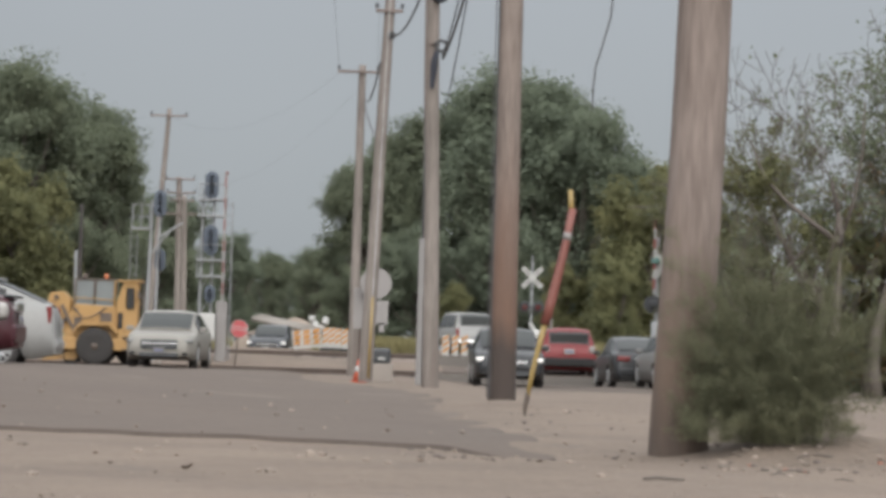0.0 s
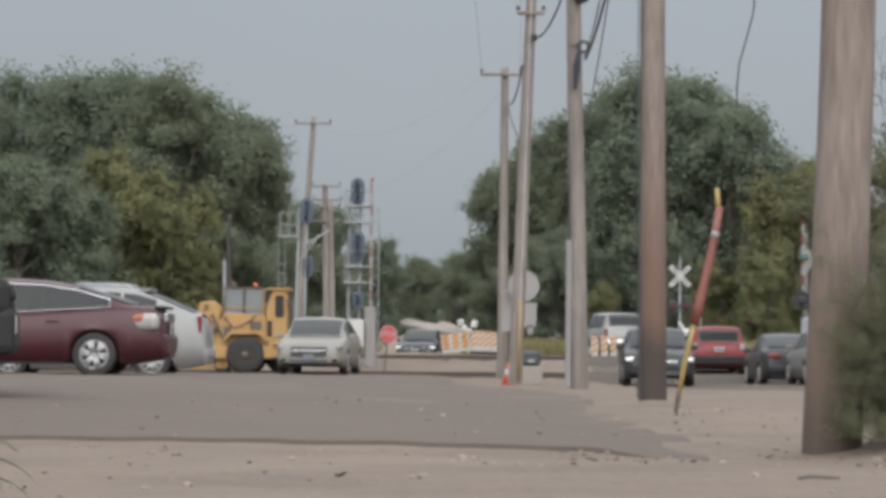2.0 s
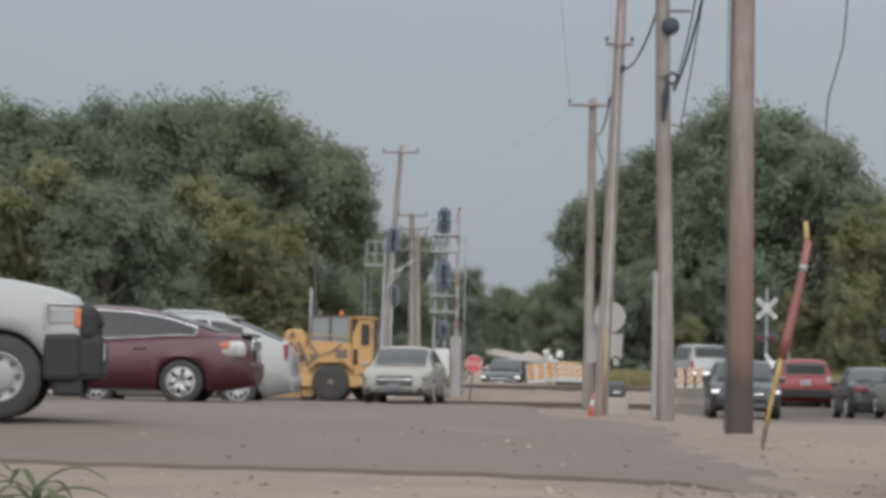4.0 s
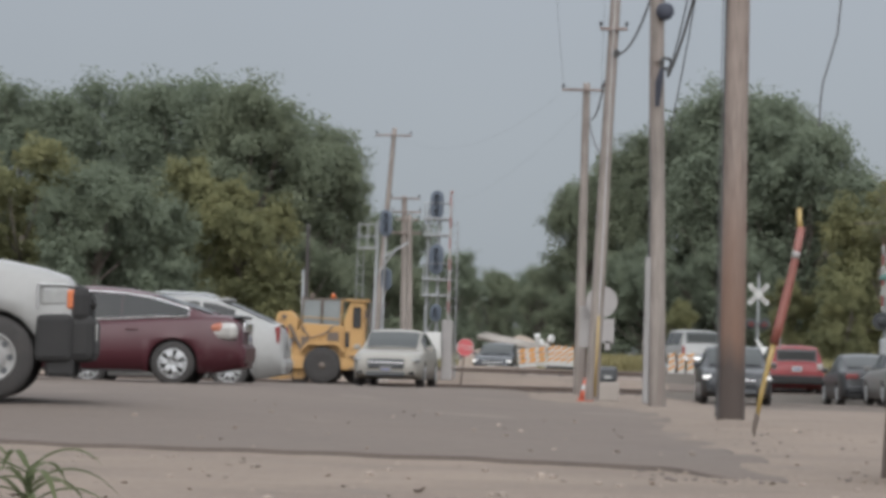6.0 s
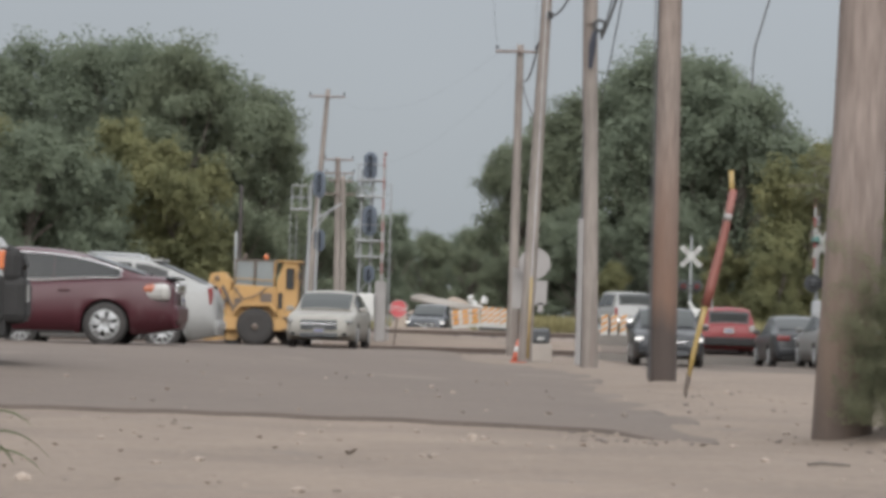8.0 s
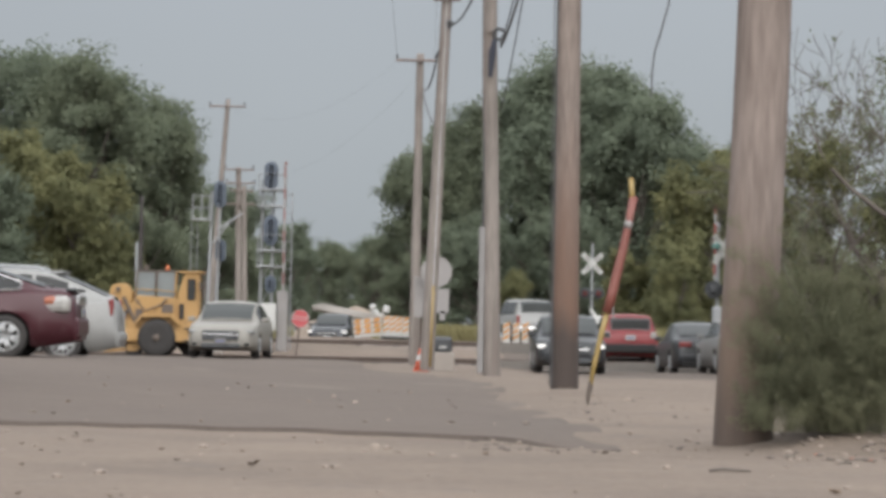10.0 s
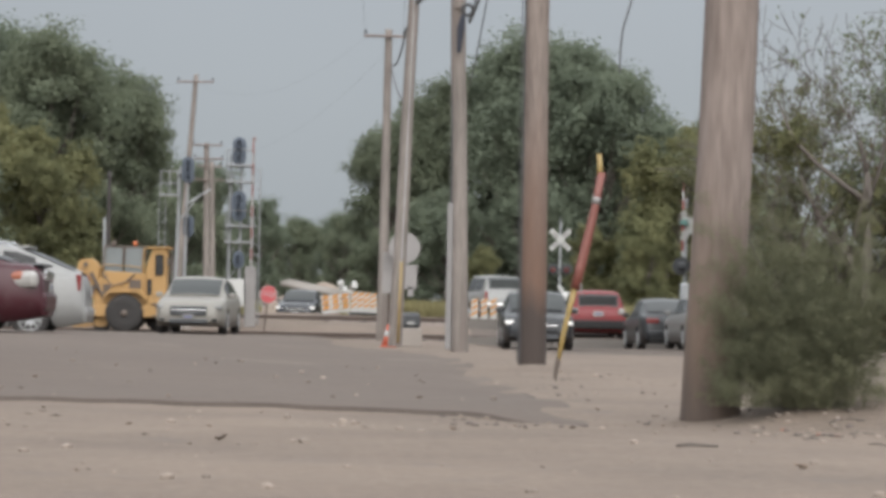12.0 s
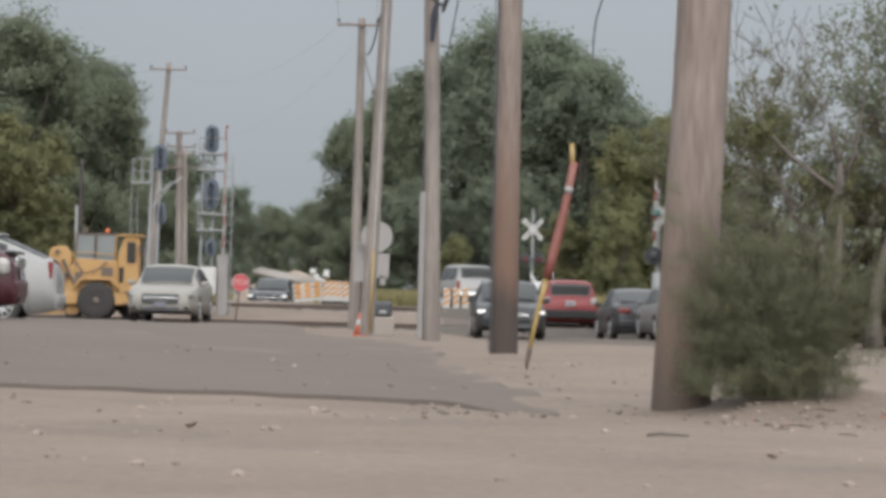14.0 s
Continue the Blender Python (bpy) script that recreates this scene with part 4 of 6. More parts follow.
# white pickup on the far side
t, half = car(on(5.5, 122.0, 100), "white pickup truck with a closed load bed beyond the tracks", WHITE_CAR, 5.5, 1.95,
              [(-2.75, 0.7), (-2.72, 1.12), (-2.6, 1.16), (0.9, 1.12), (2.3, 1.08), (2.7, 0.9), (2.75, 0.6)],
              [(-2.6, 1.16), (-2.4, 1.62), (-2.2, 1.74), (0.2, 1.80), (0.7, 1.7), (1.2, 1.12)], (-1.6, 1.7), 0.38, name="pickup_truck",
              windows=((-2.1, -0.8), (-0.7, 0.8)), screen=(0.7, 1.15), rear=(-2.58, -2.3), clear=0.4, category="pickup truck", nose_round=0.12, tail_round=0.06)
lamp(t, "rear_glass", GLASS_PALE, -2.54, 0, 1.46, 0.06, 1.2, 0.36, 0, 0.02)
for s in (1, -1):
    lamp(t, "tail_lamp", TAIL, -2.72, s * 0.86, 0.95, 0.08, 0.14, 0.34, 0, 0.03)
lamp(t, "rear_bumper", CHROME, -2.76, 0, 0.56, 0.14, 1.8, 0.16, 0, 0.04)
plate(t, -2.78, 0.78)

# ---------------------------------------------------------------- railway signals
SIGNAL_BLUE = mat("signal_backplate", (0.037, 0.050, 0.071), (0.050, 0.063, 0.085), scale=2, fine=20, rough=0.55)
SIGN_BACK = mat("bare_aluminium_sign_back", (0.2025, 0.1913, 0.1837), (0.1613, 0.15, 0.1462), scale=2, fine=20, rough=0.6, metal=0.2)
SIGN_RED = mat("sign_red", (0.31, 0.0372, 0.0434), (0.2604, 0.0341, 0.0403), scale=4, fine=30, rough=0.5)
SIGN_WHITE = mat("sign_white", (0.295, 0.293, 0.278), (0.235, 0.231, 0.22), scale=4, fine=30, rough=0.5)
STRIPE_DULL = mat("faded_stripe", (0.16, 0.09, 0.085), (0.13, 0.075, 0.07), scale=4, fine=30)
GATE_RED = mat("faded_red_stripe", (0.22, 0.06, 0.055), (0.17, 0.05, 0.045), scale=4, fine=30)
MASTPAINT = mat("mast_aluminium_paint", (0.235, 0.24, 0.245), (0.175, 0.18, 0.185), scale=3, fine=30, rough=0.55, metal=0.25)
GREEN_METAL = mat("green_signal_back", (0.06, 0.132, 0.114), (0.048, 0.102, 0.09), scale=3, fine=30)


def oval(w, h, n=28):
    """An upright stadium outline."""
    r = w / 2
    k = h / 2 - r
    pts = [(r * math.cos(a), k + r * math.sin(a)) for a in span(0, math.pi, n // 2)]
    return pts + [(r * math.cos(a), -k + r * math.sin(a)) for a in span(math.pi, 2 * math.pi, n // 2)]


def signal_head(parent, x, y, z, w, h, lenses=3):
    head = part("signal_head", prism(bmesh.new(), oval(w, h), -0.03, 0.03), SIGNAL_BLUE, parent, "dark oval signal backplate", m=pose(x, y, z))
    part("lamp_housing", boxed(w * 0.5, 0.24, h * 0.8, 0, 0.15, 0, bevel=0.04), BLACK, head)
    for k in range(lenses):
        zz = (k - (lenses - 1) / 2) * h * 0.27
        bm = lathe(bmesh.new(), [(w * 0.19, 0.0), (w * 0.21, -0.20), (w * 0.19, -0.20), (w * 0.17, -0.02), (0.001, -0.02)], 14, "Y")
        part("lens_hood", bm, SIGNAL_BLUE, head, m=pose(0, -0.03, zz))
    return head


mast = thing("signal_mast", pose(-4.05, 91.0, 0.05), "grey railway signal mast with ladder and two dark heads", "railway signal")
for x0, x1 in ((-0.36, -0.32), (0.0, 0.02)):
    part("mast_tube", rodded((x0, 0, -0.3), (x1, 0, 5.5), 0.055, 0.045, 10), MASTPAINT, mast)
signal_head(mast, -0.06, -0.25, 5.60, 0.44, 0.90)
signal_head(mast, -0.04, -0.25, 3.84, 0.46, 0.98)
signal_head(mast, -0.02, -0.25, 2.12, 0.36, 0.56, 2)
for z in (5.15, 4.62, 3.2, 2.68):
    p = part("platform", boxed(0.92, 0.7, 0.06, -0.02, 0, z, bevel=0.01), MASTPAINT, mast)
    for x in (-0.46, 0.42):
        for y in (-0.33, 0.33):
            part("railing_post", rodded((x, y, z), (x, y, z + 0.5), 0.011), MASTPAINT, p)
    for y in (-0.33, 0.33):
        part("railing_bar", rodded((-0.46, y, z + 0.5), (0.42, y, z + 0.5), 0.014), MASTPAINT, p)
ladder = part("ladder", rodded((0.36, 0.1, 0), (0.36, 0.1, 5.1), 0.022), MASTPAINT, mast)
part("ladder_rail", rodded((0.62, 0.1, 0), (0.62, 0.1, 5.1), 0.022), MASTPAINT, ladder)
for k in range(17):
    part("rung", rodded((0.36, 0.1, 0.2 + 0.3 * k), (0.62, 0.1, 0.2 + 0.3 * k), 0.012, seg=5), MASTPAINT, ladder)
for k in range(6):
    part("brace", rodded((-0.36, 0, 0.6 + 0.8 * k), (0.02, 0, 1.3 + 0.8 * k), 0.018, seg=5), MASTPAINT, mast)
part("foot_plate", boxed(0.9, 0.7, 0.3, -0.1, 0, -0.2, bevel=0.03), CONCRETE, mast)

cabinet = thing("signal_cabinet", pose(-4.1, 90.2, 0.02), "white metal signal cabinet at the foot of the mast", "cabinet")
part("body", boxed(0.50, 0.42, 0.88, 0, 0, 1.08, bevel=0.03), WHITE, cabinet)
part("door", boxed(0.42, 0.02, 0.74, 0, -0.22, 1.08, bevel=0.008), WHITE, cabinet)
part("pedestal", boxed(0.24, 0.22, 0.9, 0, 0, 0.25, bevel=0.02), STEEL, cabinet)

gate = thing("crossing_gate", pose(-3.55, 90.6, 0.05), "raised striped railway crossing gate beside the mast", "crossing gate")
part("gate_mast", boxed(0.36, 0.3, 2.1, -0.12, 0, 0.85, bevel=0.05), SIGN_BACK, gate, "grey gate mechanism post")
arm = part("gate_arm", boxed(0.075, 0.05, 4.3, -0.1, -0.2, 3.85, bevel=0.01), SIGN_BACK, gate)
for k in range(6):
    part("red_stripe", boxed(0.079, 0.054, 0.34, -0.1, -0.2, 2.3 + 0.68 * k, bevel=0.004), STRIPE_DULL, arm)
part("tip_lamp", boxed(0.10, 0.08, 0.12, -0.07, -0.2, 5.98, bevel=0.02), STRIPE_DULL, arm)

left_signal = thing("signal_mast", pose(-5.85, 88.3, 0.05), "slim grey signal mast with one dark oval head and bracket", "railway signal")
part("mast_tube", rodded((-0.1, 0, -0.3), (0.03, 0, 4.95), 0.055, 0.045, 10), MASTPAINT, left_signal)
part("mast_tube", rodded((0.17, 0.1, -0.3), (0.27, 0.1, 4.4), 0.05, 0.04, 10), MASTPAINT, left_signal)
signal_head(left_signal, 0.28, -0.2, 4.84, 0.38, 0.84)
signal_head(left_signal, 0.30, 0.2, 3.10, 0.34, 0.7)
part("bracket_arm", rodded((0.2, 0, 3.75), (0.98, 0, 4.26), 0.035), MASTPAINT, left_signal)
part("bracket_arm", rodded((0.05, 0, 3.3), (0.62, 0, 4.02), 0.025), MASTPAINT, left_signal)
part("head_strut", rodded((0.0, -0.1, 4.75), (0.3, -0.15, 4.85), 0.03), MASTPAINT, left_signal)
cage = part("cage_floor", boxed(0.6, 0.6, 0.05, -0.3, 0, 4.05, bevel=0.01), MASTPAINT, left_signal)
for x in (-0.58, -0.3, -0.04):
    for y in (-0.28, 0.28):
        part("cage_post", rodded((x, y, 4.05), (x, y, 4.8), 0.010), MASTPAINT, cage)
for z in (4.42, 4.8):
    for y in (-0.28, 0.28):
        part("cage_rail", rodded((-0.58, y, z), (-0.04, y, z), 0.009), MASTPAINT, cage)
for x in (-0.62, -0.42):
    part("ladder_rail", rodded((x, 0.1, -0.1), (x, 0.1, 4.1), 0.012), MASTPAINT, left_signal)
for k in range(13):
    part("rung", rodded((-0.62, 0.1, 0.2 + 0.3 * k), (-0.42, 0.1, 0.2 + 0.3 * k), 0.007, seg=5), MASTPAINT, left_signal)
part("foot_plate", boxed(1.1, 0.6, 0.3, -0.1, 0.05, -0.2, bevel=0.03), CONCRETE, left_signal)

# two line poles with many short crossarms
utility_pole(-6.42, 115.0, 0.35, 6.95, -0.13, 0.14, 0.11, "brownish grey wooden line pole with four crossarms", WOOD_PALE, [(6.85, 0.6, 0.05), (6.3, 0.6, 0.1), (6.0, 0.5, 0.15), (5.45, 0.62, 0.1)], seed=8)
utility_pole(-6.0, 112.0, 0.35, 6.05, -0.15, 0.12, 0.09, "slim grey wooden line pole", WOOD_PALE, seed=9)
utility_pole(-10.9, 120.0, 0.4, 5.9, 0.0, 0.10, 0.07, "thin dark pole against the trees", WOOD_TAR, seed=10)

# stop sign
stop = thing("stop_sign", pose(-3.0, 84.6, -0.12, 0, 6, 0), "red octagonal stop sign on a leaning steel post", "stop sign")
part("post", boxed(0.05, 0.04, 1.45, 0, 0.03, 0.70, bevel=0.006), RUST, stop)
r8 = 0.26 / math.cos(math.pi / 8)
octo = [(r8 * math.cos(a), r8 * math.sin(a)) for a in [math.pi / 8 + k * math.pi / 4 for k in range(8)]]
face = part("plate", prism(bmesh.new(), octo, -0.004, 0.004), SIGN_WHITE, stop, "white rim of the sign", m=pose(0, 0, 1.17))
part("red_face", prism(bmesh.new(), [(x * 0.94, z * 0.94) for x, z in octo], -0.004, 0.0), SIGN_RED, face, m=pose(0, -0.005, 0))
word = bpy.data.curves.new("lettering", "FONT")
word.body, word.size, word.align_x, word.align_y, word.extrude = "STOP", 0.215, "CENTER", "CENTER", 0.002
word.materials.append(SIGN_WHITE)
word_ob = new("lettering", word)
word_ob.parent = face
word_ob.matrix_basis = pose(0, -0.013, 0, 90, 0, 0)



def crossing_signal(m, label, lit, turn=0):
    s = thing("crossing_signal", m, label, "crossing signal", "crossing signals")
    part("mast_tube", rodded((0, 0, -0.1), (0, 0, 4.35), 0.06, 0.05, 10), MASTPAINT, s)
    part("finial", rodded((0, 0, 4.3), (0, 0, 4.55), 0.04, 0.01, 8), MASTPAINT, s)
    for a in (45, -45):
        b = part("crossbuck_blade", boxed(1.22, 0.02, 0.21, bevel=0.004), SIGN_WHITE, s, m=pose(0, -0.09 - 0.012 * (a > 0), 3.55) @ pose(0, 0, 0, 0, a, 0))
        for k in (-1, 1):
            part("letter_bar", boxed(0.34, 0.006, 0.10, bevel=0.002), SIGN_BACK, b, m=pose(k * 0.32, -0.012, 0))
    part("lamp_bar", rodded((-0.38, -0.05, 2.25), (0.38, -0.05, 2.25), 0.03), BLACK, s)
    for x, on_now in ((-0.30, lit), (0.30, False)):
        d = part("lamp_disc", lathe(bmesh.new(), [(0.25, 0.0), (0.25, -0.015), (0.001, -0.015)], 20, "Y"), BLACK, s, m=pose(x, -0.09, 2.25))
        part("lens", lathe(bmesh.new(), [(0.14, 0), (0.13, -0.03), (0.001, -0.045)], 16, "Y"), TAIL, d, m=pose(0, -0.017, 0))
        part("visor", lathe(bmesh.new(), [(0.15, 0.0), (0.155, -0.25), (0.145, -0.25), (0.14, 0.0)], 14, "Y"), BLACK, d, m=pose(0, -0.016, 0))
    return s


far_signal = crossing_signal(pose(8.62, 125, 0.36, 0, 0, -3), "crossing signal with white crossbuck and dark lamps", False)
box_ob = thing("gate_mechanism", pose(8.5, 120, 0.3), "white gate mechanism housing with counterweight arm", "gate mechanism")
part("housing", boxed(0.55, 0.4, 0.62, 0.05, 0, 0.95, bevel=0.12), WHITE, box_ob)
part("arm", rodded((-0.3, -0.1, 1.55), (0.1, -0.1, 1.05), 0.07), WHITE, box_ob)
part("post", boxed(0.16, 0.16, 0.8, 0.05, 0, 0.35, bevel=0.02), WHITE, box_ob)
part("foot", boxed(0.3, 0.3, 0.22, 0.05, 0, 0.08, bevel=0.03), WHITE, box_ob)

near_signal = thing("crossing_signal", pose(8.85, 78.0, -0.12), "crossing signal seen from behind with raised gate arm", "crossing signal", "crossing signals")
part("mast_tube", rodded((0, 0, 0), (0, 0, 4.0), 0.06, 0.05, 10), MASTPAINT, near_signal)
arm = part("gate_arm", boxed(0.055, 0.04, 2.3, -0.10, -0.15, 3.55, bevel=0.01), SIGN_WHITE, near_signal)
for k in range(4):
    part("red_stripe", boxed(0.059, 0.044, 0.28, -0.10, -0.15, 2.7 + 0.56 * k, bevel=0.004), GATE_RED, arm)
for a in (62, -62):
    part("crossbuck_blade", boxed(0.9, 0.02, 0.18, bevel=0.004), SIGN_WHITE, near_signal, m=pose(0.12, -0.06 - 0.012 * (a > 0), 3.25) @ pose(0, 0, 0, 0, a, 0))
part("bell", lathe(bmesh.new(), [(0.02, 0.1), (0.10, 0.06), (0.13, -0.06), (0.02, -0.1)], 16), GREEN_METAL, near_signal, m=pose(-0.06, -0.1, 3.35))
for x in (-0.12, 0.32):
    d = part("lamp_disc", lathe(bmesh.new(), [(0.25, 0.0), (0.25, -0.03), (0.001, -0.03)], 20, "Y"), BLACK, near_signal, m=pose(x, -0.1, 2.14))
    part("lamp_back", boxed(0.22, 0.16, 0.22, 0, -0.1, 0, bevel=0.05), BLACK, d)
part("base_box", boxed(0.30, 0.24, 0.5, 0.02, 0, 1.42, bevel=0.04), STEEL, near_signal)

# ---------------------------------------------------------------- yellow railway machine
YELLOW = mat("worn_yellow_paint", (0.295, 0.172, 0.056), (0.225, 0.125, 0.040), scale=1.6, fine=14, rough=0.6, bump=0.1, spots=((0.0962, 0.0555, 0.0296), 2.6, 0.60))
GRIME = mat("oily_steel", (0.05, 0.042, 0.036), (0.085, 0.06, 0.045), scale=4, fine=30, rough=0.7, bump=0.3)
MAC_GLASS = mat("dusty_cab_glass", (0.128, 0.14, 0.14), (0.088, 0.096, 0.096), scale=2, fine=12, rough=0.3)
mac = thing("rail_crane", pose(-7.1, 83.3, -0.16), "worn yellow rail crane with a side cab on rubber tyres", "rail crane")
part("chassis", boxed(2.5, 1.3, 0.34, 0.0, 0.5, 0.62, bevel=0.03), YELLOW, mac)
part("engine_deck", prism(bmesh.new(), [(-0.75, 0.75), (1.25, 0.75), (1.25, 1.2), (1.0, 1.72), (-0.55, 1.80), (-0.75, 1.5)], 0.0, 1.5, 0.03), YELLOW, mac)
part("boom_bracket", prism(bmesh.new(), [(-1.35, 0.95), (-0.75, 0.95), (-0.7, 1.9), (-0.95, 2.16), (-1.32, 2.1), (-1.42, 1.7)], 0.15, 0.45, 0.03), YELLOW, mac)
part("boom_bracket", prism(bmesh.new(), [(-1.35, 0.95), (-0.75, 0.95), (-0.7, 1.9), (-0.95, 2.16), (-1.32, 2.1), (-1.42, 1.7)], 0.95, 1.2, 0.03), YELLOW, mac)
part("boom", prism(bmesh.new(), [(-1.2, 1.92), (-0.2, 1.45), (-0.2, 1.15), (-1.25, 1.65)], 0.5, 0.9, 0.03), YELLOW, mac)
part("hydraulic_ram", rodded((-1.1, 0.1, 1.1), (-0.35, 0.1, 1.75), 0.06), GRIME, mac)
part("hydraulic_ram", rodded((-0.95, -0.02, 1.75), (-0.55, -0.02, 0.95), 0.05), GRIME, mac)
part("hose", tube(bmesh.new(), [(-0.6, -0.05, 1.7), (-0.3, -0.12, 1.35), (0.1, -0.08, 1.5), (0.35, -0.03, 1.72)], 0.025), GRIME, mac)
part("hydraulic_ram", rodded((-1.25, 0.3, 1.0), (-1.1, 0.3, 1.95), 0.055), GRIME, mac)
part("boom_pin", rodded((-1.12, 0.05, 1.98), (-1.12, 1.3, 1.98), 0.07), GRIME, mac)
part("side_vent", boxed(0.34, 0.03, 0.26, 0.35, -0.012, 1.42, bevel=0.01), GRIME, mac)
part("side_vent", boxed(0.22, 0.03, 0.30, -0.48, -0.012, 1.25, bevel=0.01), GRIME, mac)
part("deck_rail", tube(bmesh.new(), [(-0.6, 0.0, 1.78), (-0.58, 0.0, 1.98), (0.0, 0.0, 1.96), (0.6, 0.0, 1.92), (0.62, 0.0, 1.74)], 0.018), YELLOW, mac)
part("outrigger", prism(bmesh.new(), [(-1.0, 0.45), (-0.55, 0.5), (-0.5, 0.95), (-0.8, 1.0)], -0.1, 0.1, 0.015), YELLOW, mac)
part("mirror", boxed(0.06, 0.14, 0.24, 1.32, -0.22, 2.1, bevel=0.01), GRIME, mac)
part("work_lamp", lathe(bmesh.new(), [(0.02, 0.05), (0.07, 0.03), (0.08, -0.04), (0.001, -0.05)], 12, "Y"), GRIME, mac, m=pose(-0.3, 0.05, 2.62))
part("tool_box", boxed(0.42, 0.3, 0.3, -1.15, 0.2, 0.62, bevel=0.03), GRIME, mac)
part("rail_guide", prism(bmesh.new(), [(-1.5, 0.12), (-0.5, 0.16), (-0.3, 0.5), (-1.0, 0.62)], 0.1, 0.6, 0.02), YELLOW, mac)
part("coupler", boxed(0.5, 0.2, 0.16, -1.45, 0.4, 0.26, bevel=0.03), GRIME, mac)
cab = part("cab", prism(bmesh.new(), [(0.72, 0.55), (1.28, 0.55), (1.28, 2.46), (0.86, 2.50), (0.66, 1.9)], -0.12, 0.8, 0.03), YELLOW, mac)
part("door_window", boxed(0.24, 0.02, 0.62, 1.06, -0.13, 2.0, bevel=0.05), GLASS_DARK, cab)
part("lower_window", boxed(0.13, 0.02, 0.46, 0.78, -0.13, 1.34, bevel=0.03), GLASS_DARK, cab)
part("cab_roof", boxed(0.72, 1.1, 0.06, 1.04, 0.34, 2.5, bevel=0.02), YELLOW, cab)
part("step", boxed(0.3, 0.16, 0.04, 1.0, -0.2, 0.5, bevel=0.01), GRIME, mac)
part("step", boxed(0.3, 0.16, 0.04, 1.02, -0.2, 0.85, bevel=0.01), GRIME, mac)
screen_frame = part("windscreen_frame", boxed(1.26, 0.04, 0.06, 0.03, 0.1, 2.52, bevel=0.01), GRIME, mac)
for x in (-0.6, -0.02, 0.56):
    part("screen_post", rodded((x, 0.1, 1.72), (x + 0.04, 0.1, 2.52), 0.03), GRIME if x < 0 else YELLOW, screen_frame)
for x in (-0.3, 0.29):
    part("screen_pane", boxed(0.5, 0.015, 0.74, x, 0.11, 2.12, bevel=0.005), MAC_GLASS, screen_frame)
part("rear_hood", boxed(1.2, 0.5, 0.34, 0.0, 0.9, 2.3, bevel=0.05), GRIME, mac)
part("beacon", lathe(bmesh.new(), [(0.07, 0), (0.075, 0.1), (0.04, 0.14), (0.001, 0.15)], 12), AMBER, mac, m=pose(0.32, 0.15, 2.55), smooth=True)
part("exhaust_pipe", rodded((-0.64, 0.6, 1.7), (-0.64, 0.6, 3.38), 0.035), STEEL, mac)
for x, y, r in ((0.06, -0.06, 0.56), (0.06, 1.5, 0.56), (-0.62, 0.3, 0.30), (1.05, 1.5, 0.56)):
    w = new("wheel")
    w.parent = mac
    w.matrix_basis = pose(x, y, r)
    part("tyre", lathe(bmesh.new(), [(r * 0.5, -0.18), (r * 0.85, -0.21), (r * 0.98, -0.15), (r, -0.07), (r, 0.07), (r * 0.98, 0.15), (r * 0.85, 0.21), (r * 0.5, 0.18)], 26, "Y"), RUBBER, w, smooth=True)
    part("rim", lathe(bmesh.new(), [(r * 0.52, 0.15), (r * 0.52, -0.15), (r * 0.42, -0.10), (r * 0.2, -0.12), (r * 0.18, -0.2), (0.001, -0.2)], 20, "Y"), GRIME, w, smooth=True)
part("fender", prism(bmesh.new(), [(-0.62, 0.98), (-0.4, 1.24), (0.5, 1.26), (0.74, 1.0), (0.68, 0.95), (0.46, 1.18), (-0.36, 1.16), (-0.56, 0.93)], -0.28, 0.2, 0.008), YELLOW, mac)

# ---------------------------------------------------------------- road works beyond the tracks
ORANGE = mat("barricade_orange", (0.33, 0.145, 0.026), (0.27, 0.115, 0.024), scale=4, fine=30, rough=0.5)
DIRT = mat("spoil_dirt", (0.225, 0.1762, 0.135), (0.15, 0.1162, 0.09), scale=1.5, fine=14, bump=0.8)
PIPE = mat("white_pipe", (0.19, 0.17, 0.15), (0.13, 0.115, 0.10), scale=2, fine=20, rough=0.5)


def heap(name, x, y, w, d, h, material, label, seed):
    n = 26
    vs, fs = [], []
    for j in range(n + 1):
        for i in range(n + 1):
            u, v = i / n * 2 - 1, j / n * 2 - 1
            k = max(0.0, 1 - (u * u + v * v)) ** 0.8
            z = h * k * (0.8 + 0.4 * noise.noise((u * 2.2, v * 2.2, seed))) + 0.06 * noise.noise((u * 8, v * 8, seed)) * k - 0.05
            vs.append((u * w / 2, v * d / 2, z))
    for j in range(n):
        for i in range(n):
            fs.append((j * (n + 1) + i, j * (n + 1) + i + 1, (j + 1) * (n + 1) + i + 1, (j + 1) * (n + 1) + i))
    o = tagged(new(name, mesh_of(name, vs, fs, material, True)), label, "dirt heap")
    o.matrix_basis = pose(x, y, ground_z(x, y))
    return o


heap("dirt_mound", -2.2, 133, 5.6, 8, 1.55, DIRT, "heap of brown dirt beside the road works", 3)
heap("dirt_mound", -0.6, 139, 4.4, 6, 1.0, GRAVEL, "low heap of pale gravel at the road works", 5)
for k in range(3):
    pp = tagged(new("pipe", finish("pipe", lathe(bmesh.new(), [(0.12, -1.5), (0.12, 1.5), (0.10, 1.5), (0.10, -1.5)], 18, "X"), PIPE, True)), "pale pipe lying on the dirt heap", "pipe", "pipes")
    pp.matrix_basis = pose(-2.35 + 0.15 * k, 128.0 + 0.3 * k, 1.48 + 0.06 * k, 0, 11, 6 - 3 * k)
rubble = thing("rubble_pile", pose(-0.75, 131, ground_z(-0.75, 131) + 0.55), "white concrete rubble on the gravel heap", "rubble")
rr = random.Random(4)
